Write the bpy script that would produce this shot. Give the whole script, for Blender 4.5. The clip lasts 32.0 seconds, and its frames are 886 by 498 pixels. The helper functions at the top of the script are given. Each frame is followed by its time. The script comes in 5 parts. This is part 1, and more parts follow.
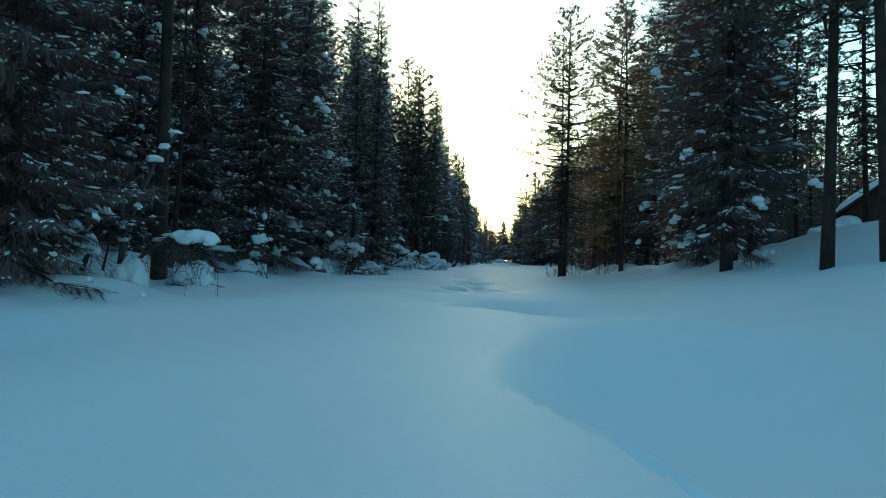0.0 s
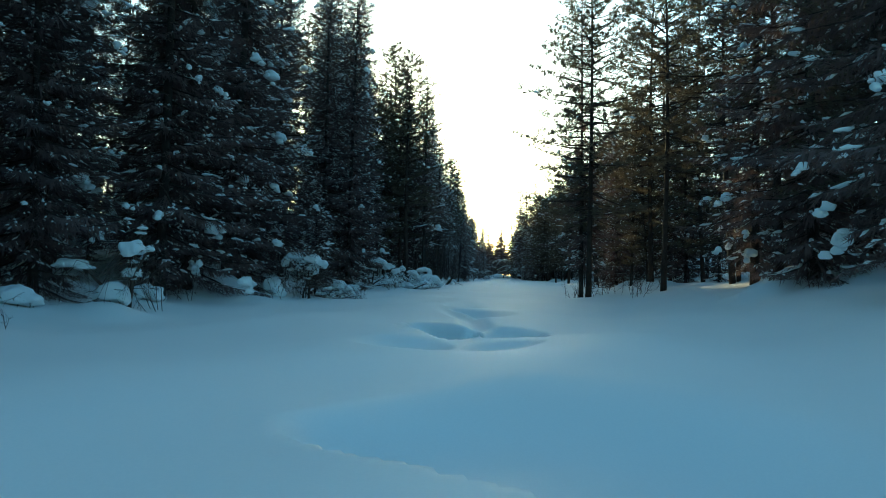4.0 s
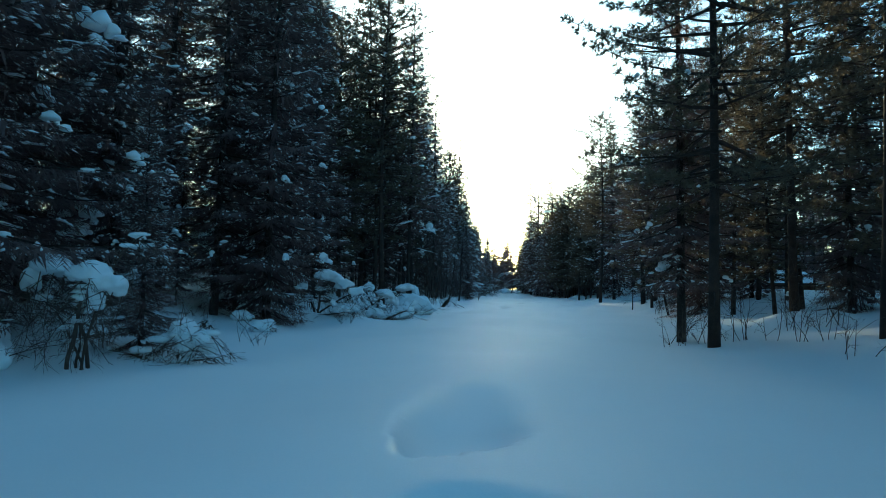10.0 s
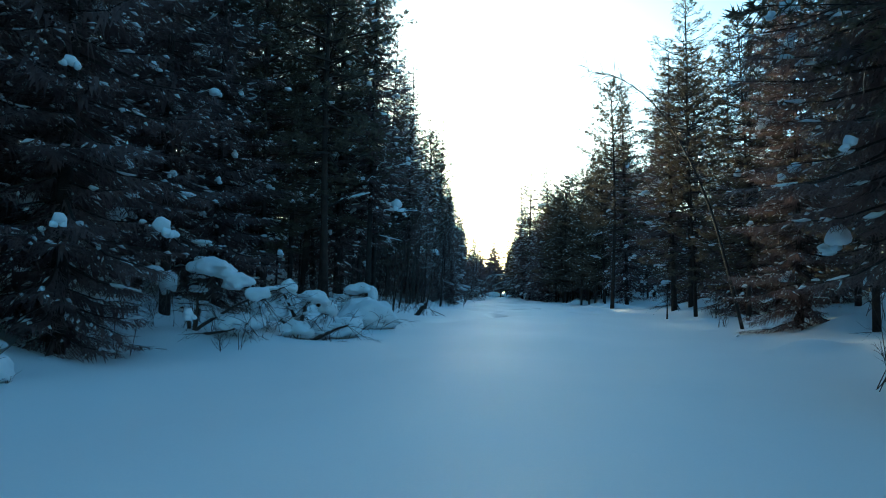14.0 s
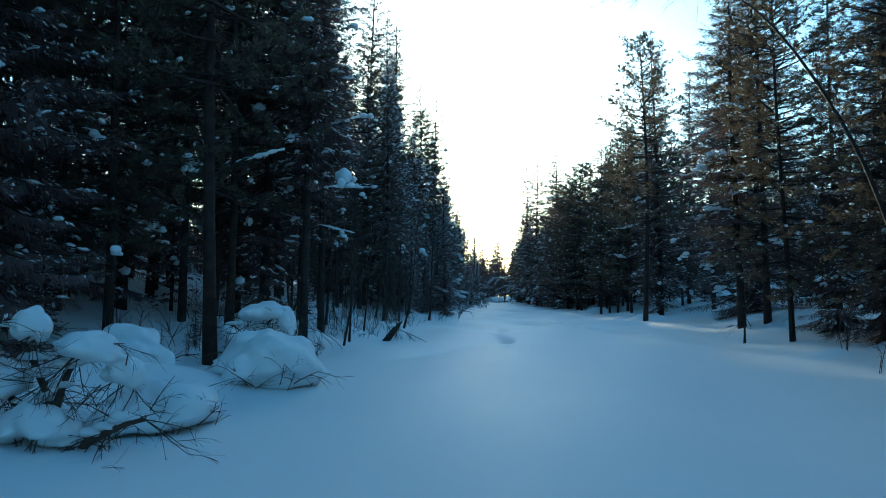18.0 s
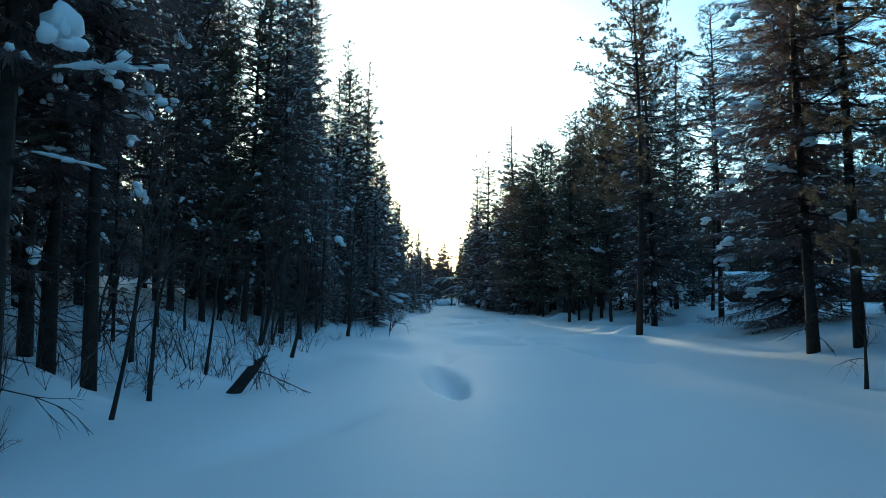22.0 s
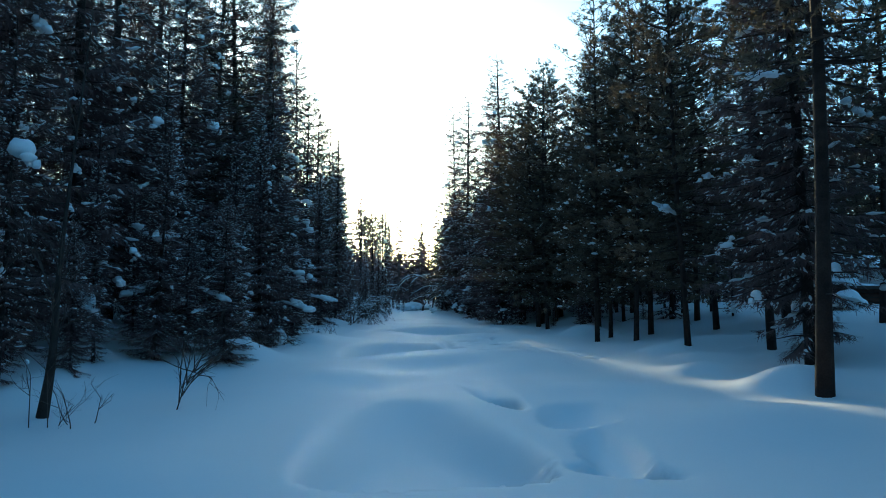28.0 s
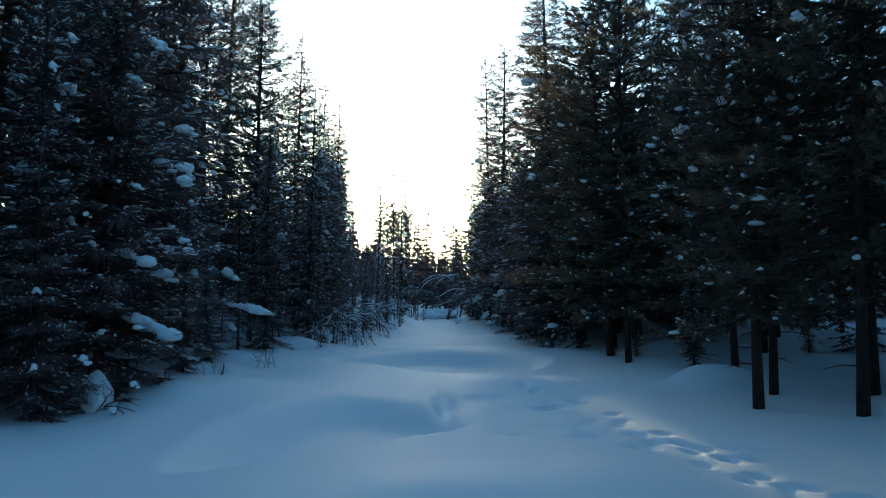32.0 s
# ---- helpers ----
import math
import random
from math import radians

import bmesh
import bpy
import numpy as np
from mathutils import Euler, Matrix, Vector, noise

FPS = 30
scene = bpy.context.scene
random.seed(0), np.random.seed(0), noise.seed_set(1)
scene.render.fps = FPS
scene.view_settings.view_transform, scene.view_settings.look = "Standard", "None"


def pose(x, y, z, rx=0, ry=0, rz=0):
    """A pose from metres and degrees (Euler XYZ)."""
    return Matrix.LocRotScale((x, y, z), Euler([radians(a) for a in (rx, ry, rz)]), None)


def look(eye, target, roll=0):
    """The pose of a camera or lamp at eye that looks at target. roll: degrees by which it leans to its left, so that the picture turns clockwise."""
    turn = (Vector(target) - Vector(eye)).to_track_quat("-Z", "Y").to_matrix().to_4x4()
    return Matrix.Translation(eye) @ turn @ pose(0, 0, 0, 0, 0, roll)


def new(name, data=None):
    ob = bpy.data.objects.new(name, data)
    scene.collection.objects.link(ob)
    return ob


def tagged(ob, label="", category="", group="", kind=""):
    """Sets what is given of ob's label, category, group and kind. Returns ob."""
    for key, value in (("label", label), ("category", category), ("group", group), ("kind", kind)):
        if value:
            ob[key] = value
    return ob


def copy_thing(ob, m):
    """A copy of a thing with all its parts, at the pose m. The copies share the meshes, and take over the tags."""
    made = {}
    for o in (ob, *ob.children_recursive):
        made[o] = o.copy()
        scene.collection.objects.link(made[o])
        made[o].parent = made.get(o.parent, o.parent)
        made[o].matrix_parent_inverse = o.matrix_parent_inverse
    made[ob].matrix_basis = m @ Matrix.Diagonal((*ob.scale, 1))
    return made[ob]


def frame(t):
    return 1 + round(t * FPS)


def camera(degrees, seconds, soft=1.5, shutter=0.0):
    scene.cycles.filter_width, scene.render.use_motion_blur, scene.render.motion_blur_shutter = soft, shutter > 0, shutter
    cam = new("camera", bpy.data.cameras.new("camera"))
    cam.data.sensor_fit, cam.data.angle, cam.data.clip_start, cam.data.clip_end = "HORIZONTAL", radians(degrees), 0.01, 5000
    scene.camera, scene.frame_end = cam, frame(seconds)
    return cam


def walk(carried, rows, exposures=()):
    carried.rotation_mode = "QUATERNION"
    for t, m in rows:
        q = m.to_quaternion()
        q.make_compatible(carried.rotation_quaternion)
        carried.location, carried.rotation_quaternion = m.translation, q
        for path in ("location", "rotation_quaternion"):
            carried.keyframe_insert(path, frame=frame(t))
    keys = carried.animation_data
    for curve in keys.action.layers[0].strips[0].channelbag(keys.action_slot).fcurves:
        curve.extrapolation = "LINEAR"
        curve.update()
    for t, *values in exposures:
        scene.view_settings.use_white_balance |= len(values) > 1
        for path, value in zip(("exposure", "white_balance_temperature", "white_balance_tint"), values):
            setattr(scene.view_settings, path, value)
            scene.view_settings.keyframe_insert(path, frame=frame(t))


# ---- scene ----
cam = camera(69.1, 32.0, soft=0.95)
METRES, EYE, TILT, LEAN, TURN = 65.0, 1.95, -1.2, 0.0, 0.0
ROWS = [
    (0.0, 0.0, 0.0, 0.0, -0.06, 2.6, -1.38),
    (0.5, 0.0004, 0.0111, 0.0004, -0.13, 2.82, -1.31),
    (1.0, 0.0007, 0.0235, 0.001, -0.21, 3.03, -1.29),
    (1.5, 0.0012, 0.0366, 0.0018, -0.27, 3.22, -1.21),
    (2.0, 0.0016, 0.0501, 0.0027, -0.33, 3.38, -1.16),
    (2.5, 0.002, 0.0637, 0.0035, -0.35, 3.54, -1.09),
    (3.0, 0.0024, 0.077, 0.0038, -0.39, 3.67, -1.04),
    (3.5, 0.0026, 0.0905, 0.0041, -0.42, 3.79, -1.01),
    (5.5, 0.0046, 0.1492, 0.0063, -0.44, 4.3, -1.06),
    (6.0, 0.0052, 0.1648, 0.0066, -0.41, 4.4, -1.04),
    (6.5, 0.0055, 0.181, 0.0075, -0.41, 4.53, -0.99),
    (7.0, 0.0061, 0.1975, 0.0088, -0.39, 4.66, -0.98),
    (7.5, 0.0068, 0.2128, 0.0101, -0.34, 4.75, -0.95),
    (8.0, 0.0075, 0.2292, 0.0119, -0.32, 4.82, -0.97),
    (8.5, 0.0081, 0.2453, 0.0135, -0.31, 4.89, -0.97),
    (9.0, 0.0088, 0.2609, 0.014, -0.27, 4.94, -0.92),
    (9.5, 0.0096, 0.2761, 0.0141, -0.22, 4.98, -0.93),
    (10.0, 0.0105, 0.2913, 0.0145, -0.19, 5.05, -0.9),
    (10.5, 0.0113, 0.3063, 0.0152, -0.16, 5.11, -0.89),
    (11.0, 0.0122, 0.3214, 0.0155, -0.12, 5.15, -0.94),
    (11.5, 0.0131, 0.3368, 0.0153, -0.1, 5.22, -0.94),
    (12.0, 0.0139, 0.3522, 0.0155, -0.08, 5.25, -0.97),
    (12.5, 0.0147, 0.3679, 0.0158, -0.04, 5.32, -0.93),
    (13.0, 0.0153, 0.3837, 0.0163, -0.01, 5.36, -0.91),
    (13.5, 0.0164, 0.3989, 0.0169, -0.05, 5.38, -0.98),
    (14.0, 0.0174, 0.4143, 0.0169, -1.49, 5.42, -0.85),
    (14.5, 0.0187, 0.4294, 0.0171, -1.67, 5.44, -0.85),
    (15.0, 0.0202, 0.4443, 0.0182, -1.62, 5.46, -0.9),
    (15.5, 0.0217, 0.459, 0.0195, -1.55, 5.47, -0.94),
    (17.5, 0.0286, 0.5129, 0.0249, -1.17, 5.56, -0.35),
    (18.0, 0.0299, 0.527, 0.0256, -1.16, 5.59, -0.34),
    (18.5, 0.0314, 0.5412, 0.0265, -1.12, 5.6, -0.37),
    (19.0, 0.0331, 0.5555, 0.0273, -1.1, 5.61, -0.41),
    (19.5, 0.0346, 0.57, 0.0278, -1.28, 5.64, -0.42),
    (20.0, 0.036, 0.585, 0.0283, -3.21, 5.63, -0.2),
    (20.5, 0.0376, 0.5999, 0.0286, -3.48, 5.65, -0.23),
    (21.0, 0.0393, 0.615, 0.0287, -3.43, 5.68, -0.25),
    (21.5, 0.0411, 0.6305, 0.0299, -4.21, 5.67, -0.2),
    (22.0, 0.0432, 0.6461, 0.0313, -5.88, 5.67, -0.07),
    (22.5, 0.0456, 0.6618, 0.0328, -6.32, 5.69, -0.01),
    (23.0, 0.0482, 0.6776, 0.0332, -6.42, 5.71, -0.09),
    (23.5, 0.0507, 0.6934, 0.0333, -9.71, 5.67, 0.2),
    (24.0, 0.0537, 0.7091, 0.0335, -10.34, 5.7, 0.28),
    (24.5, 0.0567, 0.7255, 0.034, -10.31, 5.72, 0.3),
    (25.0, 0.0601, 0.742, 0.034, -10.29, 5.74, 0.3),
    (25.5, 0.064, 0.7583, 0.0342, -10.26, 5.74, 0.28),
    (27.5, 0.0807, 0.8263, 0.0365, -9.7, 5.71, 0.74),
    (28.0, 0.0851, 0.8446, 0.0372, -6.96, 5.79, 0.49),
    (28.5, 0.0895, 0.8631, 0.0384, -6.18, 5.85, 0.3),
    (29.0, 0.0936, 0.8817, 0.0395, -6.19, 5.87, 0.29),
    (29.5, 0.0974, 0.9001, 0.0407, -6.22, 5.87, 0.26),
    (30.0, 0.1013, 0.9185, 0.042, -5.45, 5.91, 0.21),
    (30.5, 0.1052, 0.937, 0.0434, -3.39, 5.97, -0.06),
    (31.0, 0.1083, 0.9552, 0.0442, -3.15, 5.96, -0.07),
    (31.5, 0.1111, 0.9733, 0.0448, -3.21, 5.96, -0.05),
    (32.0, 0.1137, 0.9893, 0.0439, -3.25, 6.04, 0.0),
]
walk(cam, [(t, pose(0, 0, EYE, TILT, LEAN, TURN) @ pose(METRES * x, METRES * y, METRES * z, 90 + pitch, roll, yaw)) for t, x, y, z, yaw, pitch, roll in ROWS], [(0, 1.96, 6700, -25), (9, 2.15, 5800, -22), (18, 2.20, 5400, -19), (25, 2.08, 5650, -16), (28, 2.10, 5500, -15), (32, 2.02, 5750, -11)])

# ---- world, sun ----
SUN_EL, SUN_AZ = 5.8, 3.6          # degrees: height, and turn from +y towards -x
world = bpy.data.worlds.new("world")
scene.world = world
world.use_nodes = True
wn = world.node_tree
sky = wn.nodes.new("ShaderNodeTexSky")
sky.sky_type = "NISHITA"
sky.sun_disc = False
sky.sun_elevation, sky.sun_rotation = radians(SUN_EL), radians(-SUN_AZ)
sky.altitude, sky.air_density, sky.dust_density, sky.ozone_density = 200, 1.0, 2.3, 3.0
wn.links.new(sky.outputs[0], wn.nodes["Background"].inputs[0])
wn.nodes["Background"].inputs[1].default_value = 0.15
sun_dir = Vector((-math.sin(radians(SUN_AZ)) * math.cos(radians(SUN_EL)),
                  math.cos(radians(SUN_AZ)) * math.cos(radians(SUN_EL)), math.sin(radians(SUN_EL))))
lamp = bpy.data.lights.new("sun", "SUN")
lamp.energy, lamp.angle, lamp.color = 2.8, radians(0.53), (1.0, 0.72, 0.45)
new("sun", lamp).matrix_world = look(sun_dir * 300, (0, 0, 0))


# ---- materials ----
def glow(name, colour, strength):
    m = bpy.data.materials.new(name)
    m.use_nodes = True
    b = m.node_tree.nodes["Principled BSDF"]
    b.inputs["Base Color"].default_value = (0, 0, 0, 1)
    b.inputs["Emission Color"].default_value, b.inputs["Emission Strength"].default_value = (*colour, 1), strength
    return m


def material(name, base, rough=0.7, vary=None, scale=4.0, fine=40.0, bump=0.0, island=0.0, sss=0.0, trans=0.0, spec=0.3):
    """A principled surface with two scales of noise between the colours base and vary."""
    m = bpy.data.materials.new(name)
    m.use_nodes = True
    n, l = m.node_tree.nodes, m.node_tree.links
    b = n["Principled BSDF"]
    b.inputs["Roughness"].default_value = rough
    b.inputs["Specular IOR Level"].default_value = spec
    co = n.new("ShaderNodeTexCoord")
    big = n.new("ShaderNodeTexNoise")
    big.inputs["Scale"].default_value, big.inputs["Detail"].default_value = scale, 5
    small = n.new("ShaderNodeTexNoise")
    small.inputs["Scale"].default_value, small.inputs["Detail"].default_value = fine, 3
    for t in (big, small):
        l.new(co.outputs["Object"], t.inputs["Vector"])
    mix = n.new("ShaderNodeMix")
    mix.data_type = "RGBA"
    mix.inputs["A"].default_value = (*base, 1)
    mix.inputs["B"].default_value = (*(vary or base), 1)
    add = n.new("ShaderNodeMath")
    add.operation = "MULTIPLY_ADD"
    l.new(small.outputs[0], add.inputs[0])
    add.inputs[1].default_value = 0.6
    l.new(big.outputs[0], add.inputs[2])
    ramp = n.new("ShaderNodeMapRange")
    ramp.inputs[1].default_value, ramp.inputs[2].default_value = 0.55, 1.05
    l.new(add.outputs[0], ramp.inputs[0])
    fac = ramp.outputs[0]
    if island:
        geo = n.new("ShaderNodeNewGeometry")
        isl = n.new("ShaderNodeMath")
        isl.operation = "MULTIPLY_ADD"
        l.new(geo.outputs["Random Per Island"], isl.inputs[0])
        isl.inputs[1].default_value = island
        l.new(fac, isl.inputs[2])
        isl.use_clamp = True
        fac = isl.outputs[0]
    l.new(fac, mix.inputs["Factor"])
    l.new(mix.outputs["Result"], b.inputs["Base Color"])
    if bump:
        bm_ = n.new("ShaderNodeBump")
        bm_.inputs["Strength"].default_value, bm_.inputs["Distance"].default_value = bump, 0.02
        l.new(add.outputs[0], bm_.inputs["Height"])
        l.new(bm_.outputs[0], b.inputs["Normal"])
    if sss:
        b.inputs["Subsurface Weight"].default_value = sss
        b.inputs["Subsurface Radius"].default_value = (0.03, 0.04, 0.05)
        b.inputs["Subsurface Scale"].default_value = 1.0
    if trans:
        tr = n.new("ShaderNodeBsdfTranslucent")
        l.new(mix.outputs["Result"], tr.inputs["Color"])
        ms = n.new("ShaderNodeMixShader")
        ms.inputs[0].default_value = trans
        l.new(b.outputs[0], ms.inputs[1])
        l.new(tr.outputs[0], ms.inputs[2])
        l.new(ms.outputs[0], n["Material Output"].inputs["Surface"])
    return m


M_SNOW = material("snow", (0.77, 0.79, 0.80), 0.64, (0.82, 0.83, 0.83), 0.35, 60, 0.10, spec=0.21)
M_CLUMP = material("snow_clump", (0.76, 0.78, 0.80), 0.9, (0.83, 0.84, 0.84), 3, 50, 0.25, spec=0.06)
M_SPRUCE = material("spruce_needles", (0.072, 0.048, 0.047), 0.65, (0.190, 0.130, 0.122), 1.5, 25, island=0.35, trans=0.25)
M_PINE = material("pine_needles", (0.060, 0.050, 0.037), 0.6, (0.150, 0.120, 0.080), 1.2, 25, island=0.35, trans=0.3)
M_BARK = material("bark", (0.016, 0.012, 0.010), 0.9, (0.052, 0.040, 0.033), 6, 60, 0.8)
M_PINEBARK = material("pine_bark", (0.018, 0.012, 0.010), 0.9, (0.058, 0.037, 0.027), 5, 50, 0.8)
M_TWIG = material("bare_twig", (0.045, 0.030, 0.024), 0.8, (0.10, 0.075, 0.06), 8, 60)
M_CABIN = material("cabin_boards", (0.055, 0.028, 0.020), 0.85, (0.12, 0.06, 0.04), 2, 30, 0.4)
M_TRIM = material("window_trim", (0.6, 0.58, 0.55), 0.7, (0.7, 0.68, 0.66), 6, 40)
M_DARK = material("dark_wood", (0.03, 0.024, 0.02), 0.9, (0.07, 0.055, 0.045), 5, 50, 0.5)
M_GLASS = material("window_glass", (0.02, 0.025, 0.03), 0.08, (0.03, 0.035, 0.04), 2, 10, spec=0.6)


# ---- mesh helpers ----
class Geo:
    """Collects vertices and faces of one mesh."""

    def __init__(self):
        self.v, self.f = [], []

    def tube(self, pts, radii, n=6):
        base = len(self.v)
        for k, p in enumerate(pts):
            a = pts[max(k - 1, 0)]
            b = pts[min(k + 1, len(pts) - 1)]
            d = (Vector(b) - Vector(a)).normalized()
            u = d.orthogonal().normalized() if abs(d.z) < 0.9 else (Vector((1, 0, 0)) - d * d.x).normalized()
            w = d.cross(u)
            for i in range(n):
                t = 2 * math.pi * i / n
                self.v.append(Vector(p) + (u * math.cos(t) + w * math.sin(t)) * radii[k])
        for k in range(len(pts) - 1):
            for i in range(n):
                j = (i + 1) % n
                o = base + k * n
                self.f.append((o + i, o + j, o + n + j, o + n + i))
        self.f.append(tuple(base + (len(pts) - 1) * n + i for i in range(n)))
        self.f.append(tuple(base + n - 1 - i for i in range(n)))

    def blade(self, p, d, length, width, side):
        """A slim needle spray: a kite of two triangles."""
        b = len(self.v)
        self.v += [p, p + d * (length * 0.45) + side * width, p + d * length, p + d * (length * 0.45) - side * width]
        self.f.append((b, b + 1, b + 2, b + 3))

    def spine(self, p, d, length, width, side):
        """One slim pointed needle spray."""
        b = len(self.v)
        self.v += [p - side * width, p + side * width, p + d * length]
        self.f.append((b, b + 1, b + 2))

    def fleck(self, p, d, length, width, height):
        """A small ridge of snow lying along a twig."""
        b = len(self.v)
        w = Vector((-d.y, d.x, 0))
        w = w.normalized() * width if w.length > 1e-4 else Vector((width, 0, 0))
        up = Vector((0, 0, height))
        self.v += [p - d * (length * 0.5), p + w, p + d * (length * 0.5), p - w, p + up + d * (length * 0.12), p - up * 0.4]
        self.f += [(b, b + 3, b + 4), (b + 3, b + 2, b + 4), (b + 2, b + 1, b + 4), (b + 1, b, b + 4), (b, b + 1, b + 5), (b + 1, b + 2, b + 5), (b + 2, b + 3, b + 5), (b + 3, b, b + 5)]

    def lump(self, c, sx, sy, sz, rnd, rot=0.0, rings=4, segs=7):
        """An uneven rounded clump with a flatter underside."""
        b = len(self.v)
        ph = rnd.uniform(0, 50)
        cr, sr = math.cos(rot), math.sin(rot)
        self.v.append(Vector((c[0], c[1], c[2] + sz)))
        for r in range(1, rings):
            th = math.pi * r / rings
            for s in range(segs):
                a = 2 * math.pi * s / segs
                x, y, z = math.sin(th) * math.cos(a), math.sin(th) * math.sin(a), math.cos(th)
                k = 1 + 0.42 * noise.noise((x * 1.3 + ph, y * 1.3, z * 1.3 + ph * 0.5)) + 0.20 * noise.noise((x * 3.1 - ph, y * 3.1 + ph, z * 3.1))
                if z < 0:
                    z *= 0.55
                x, y, z = x * sx * k, y * sy * k, z * sz * k
                self.v.append(Vector((c[0] + x * cr - y * sr, c[1] + x * sr + y * cr, c[2] + z)))
        self.v.append(Vector((c[0], c[1], c[2] - sz * 0.5)))
        last = len(self.v) - 1
        for s in range(segs):
            t = (s + 1) % segs
            self.f.append((b, b + 1 + s, b + 1 + t))
            for r in range(rings - 2):
                o = b + 1 + r * segs
                self.f.append((o + s, o + segs + s, o + segs + t, o + t))
            o = b + 1 + (rings - 2) * segs
            self.f.append((o + s, last, o + t))

    def box(self, x0, y0, z0, x1, y1, z1):
        b = len(self.v)
        self.v += [Vector(p) for p in ((x0, y0, z0), (x1, y0, z0), (x1, y1, z0), (x0, y1, z0), (x0, y0, z1), (x1, y0, z1), (x1, y1, z1), (x0, y1, z1))]
        self.f += [tuple(b + i for i in q) for q in ((0, 3, 2, 1), (4, 5, 6, 7), (0, 1, 5, 4), (1, 2, 6, 5), (2, 3, 7, 6), (3, 0, 4, 7))]

    def mesh(self, name, mat, smooth=False):
        me = bpy.data.meshes.new(name)
        me.from_pydata([tuple(p) for p in self.v], [], self.f)
        me.materials.append(mat)
        if smooth:
            me.polygons.foreach_set("use_smooth", [True] * len(me.polygons))
        me.update()
        return me


def part(name, geo, mat, parent=None, label="", smooth=False):
    ob = new(name, geo.mesh(name, mat, smooth))
    ob.parent = parent
    if label:
        tagged(ob, label)
    return ob


CRUMBLE = bpy.data.textures.new("crumble", "CLOUDS")
CRUMBLE.noise_scale, CRUMBLE.noise_depth = 0.22, 1


def soften(ob, voxel=0.035, rounds=5):
    """Melts the lumps of a snow cap into one soft body."""
    m = ob.modifiers.new("merge", "REMESH")
    m.mode, m.voxel_size, m.use_smooth_shade = "VOXEL", voxel, True
    m = ob.modifiers.new("settle", "SMOOTH")
    m.factor, m.iterations = 0.5, rounds
    m = ob.modifiers.new("crumble", "DISPLACE")
    m.texture, m.strength, m.mid_level, m.texture_coords = CRUMBLE, 0.04, 0.5, "GLOBAL"
    return ob


def smoothstep(a, b, x):
    t = np.clip((np.asarray(x, float) - a) / (b - a), 0, 1)
    return t * t * (3 - 2 * t)


# ---- the lie of the land ----
STREAM_Y = (-60, 0, 20, 35, 45, 60, 75, 95, 110, 140, 200, 400)
STREAM_Z = (1.0, 1.15, 1.28, 1.50, 1.66, 1.80, 1.92, 2.2, 2.6, 3.2, 4.0, 4.0)
LEFT_Y = (-60, 0, 10, 22, 28, 36, 47, 52, 60, 66, 73, 85, 100, 112, 200, 400)
LEFT_X = (-5, -5, -4.8, -5.2, -4.4, -3.6, -1.0, 0.4, 1.6, 2.6, 3.5, 5.2, 7.8, 9.6, 16, 16)
RIGHT_Y = (-60, 0, 12, 20, 31, 40, 51, 62, 74, 90, 100, 112, 200, 400)
RIGHT_X = (8, 6.6, 6.2, 6.0, 6.0, 7.8, 9.6, 10.8, 12.0, 12.2, 12.0, 11.6, 19, 19)


def left_edge(y):
    return np.interp(y, LEFT_Y, LEFT_X)


def right_edge(y):
    return np.interp(y, RIGHT_Y, RIGHT_X)


# Where the flatter bank starts to rise
BANK_Y = (-60, 0, 12, 18, 24, 31, 40, 51, 62, 74, 90, 100, 112, 200, 400)
BANK_X = (4.0, 4.0, 4.0, 4.6, 5.4, 6.0, 7.8, 9.6, 10.8, 12.0, 12.2, 12.0, 11.6, 19, 19)
# Soft hollows and humps in the snow: x, y, half length, half width, turn in degrees, depth, sharpness
HOLLOWS = [
    (1.35, 2.85, 0.26, 0.13, -20, 0.22, 1.4), (2.2, 3.0, 0.7, 0.5, 20, -0.06, 1.3), (1.0, 3.3, 0.34, 0.24, -30, -0.16, 1.3), (0.2, 13.2, 1.6, 0.9, 0, -0.08, 1.2), (2.7, 15.0, 1.0, 1.6, 0, -0.10, 1.2),
    (1.69, 16.32, 0.09, 0.18, -10, 0.45, 1.3), (0.32, 16.35, 0.26, 0.55, 10, -0.16, 1.2), (0.77, 16.75, 0.095, 0.40, 4, 0.85, 1.4), (-0.20, 17.0, 0.16, 0.55, 15, 0.30, 1.3), (0.86, 18.6, 0.22, 1.5, 2, 0.16, 1.2),
]
HOLLOWS += [
    (0.66, 20.9, 0.20, 1.2, 12, 0.10, 1.2), (1.2, 31.0, 1.8, 1.0, 0, 0.05, 1.2), (4.0, 33.4, 0.30, 0.14, 0, 0.05, 1.2), (3.6, 33.9, 0.15, 0.1, 0, 0.05, 1.2), (4.3, 34.3, 0.35, 0.12, 0, 0.05, 1.2),
    (2.4, 38.0, 2.4, 1.2, 10, 0.06, 1.2), (2.0, 49.3, 0.34, 1.5, -28, 0.12, 1.2), (4.45, 50.2, 1.3, 1.0, 0, -0.06, 1.2), (5.4, 55.4, 1.3, 2.2, 0, -0.14, 1.2), (2.7, 56.6, 0.7, 1.2, 0, -0.12, 1.2),
]
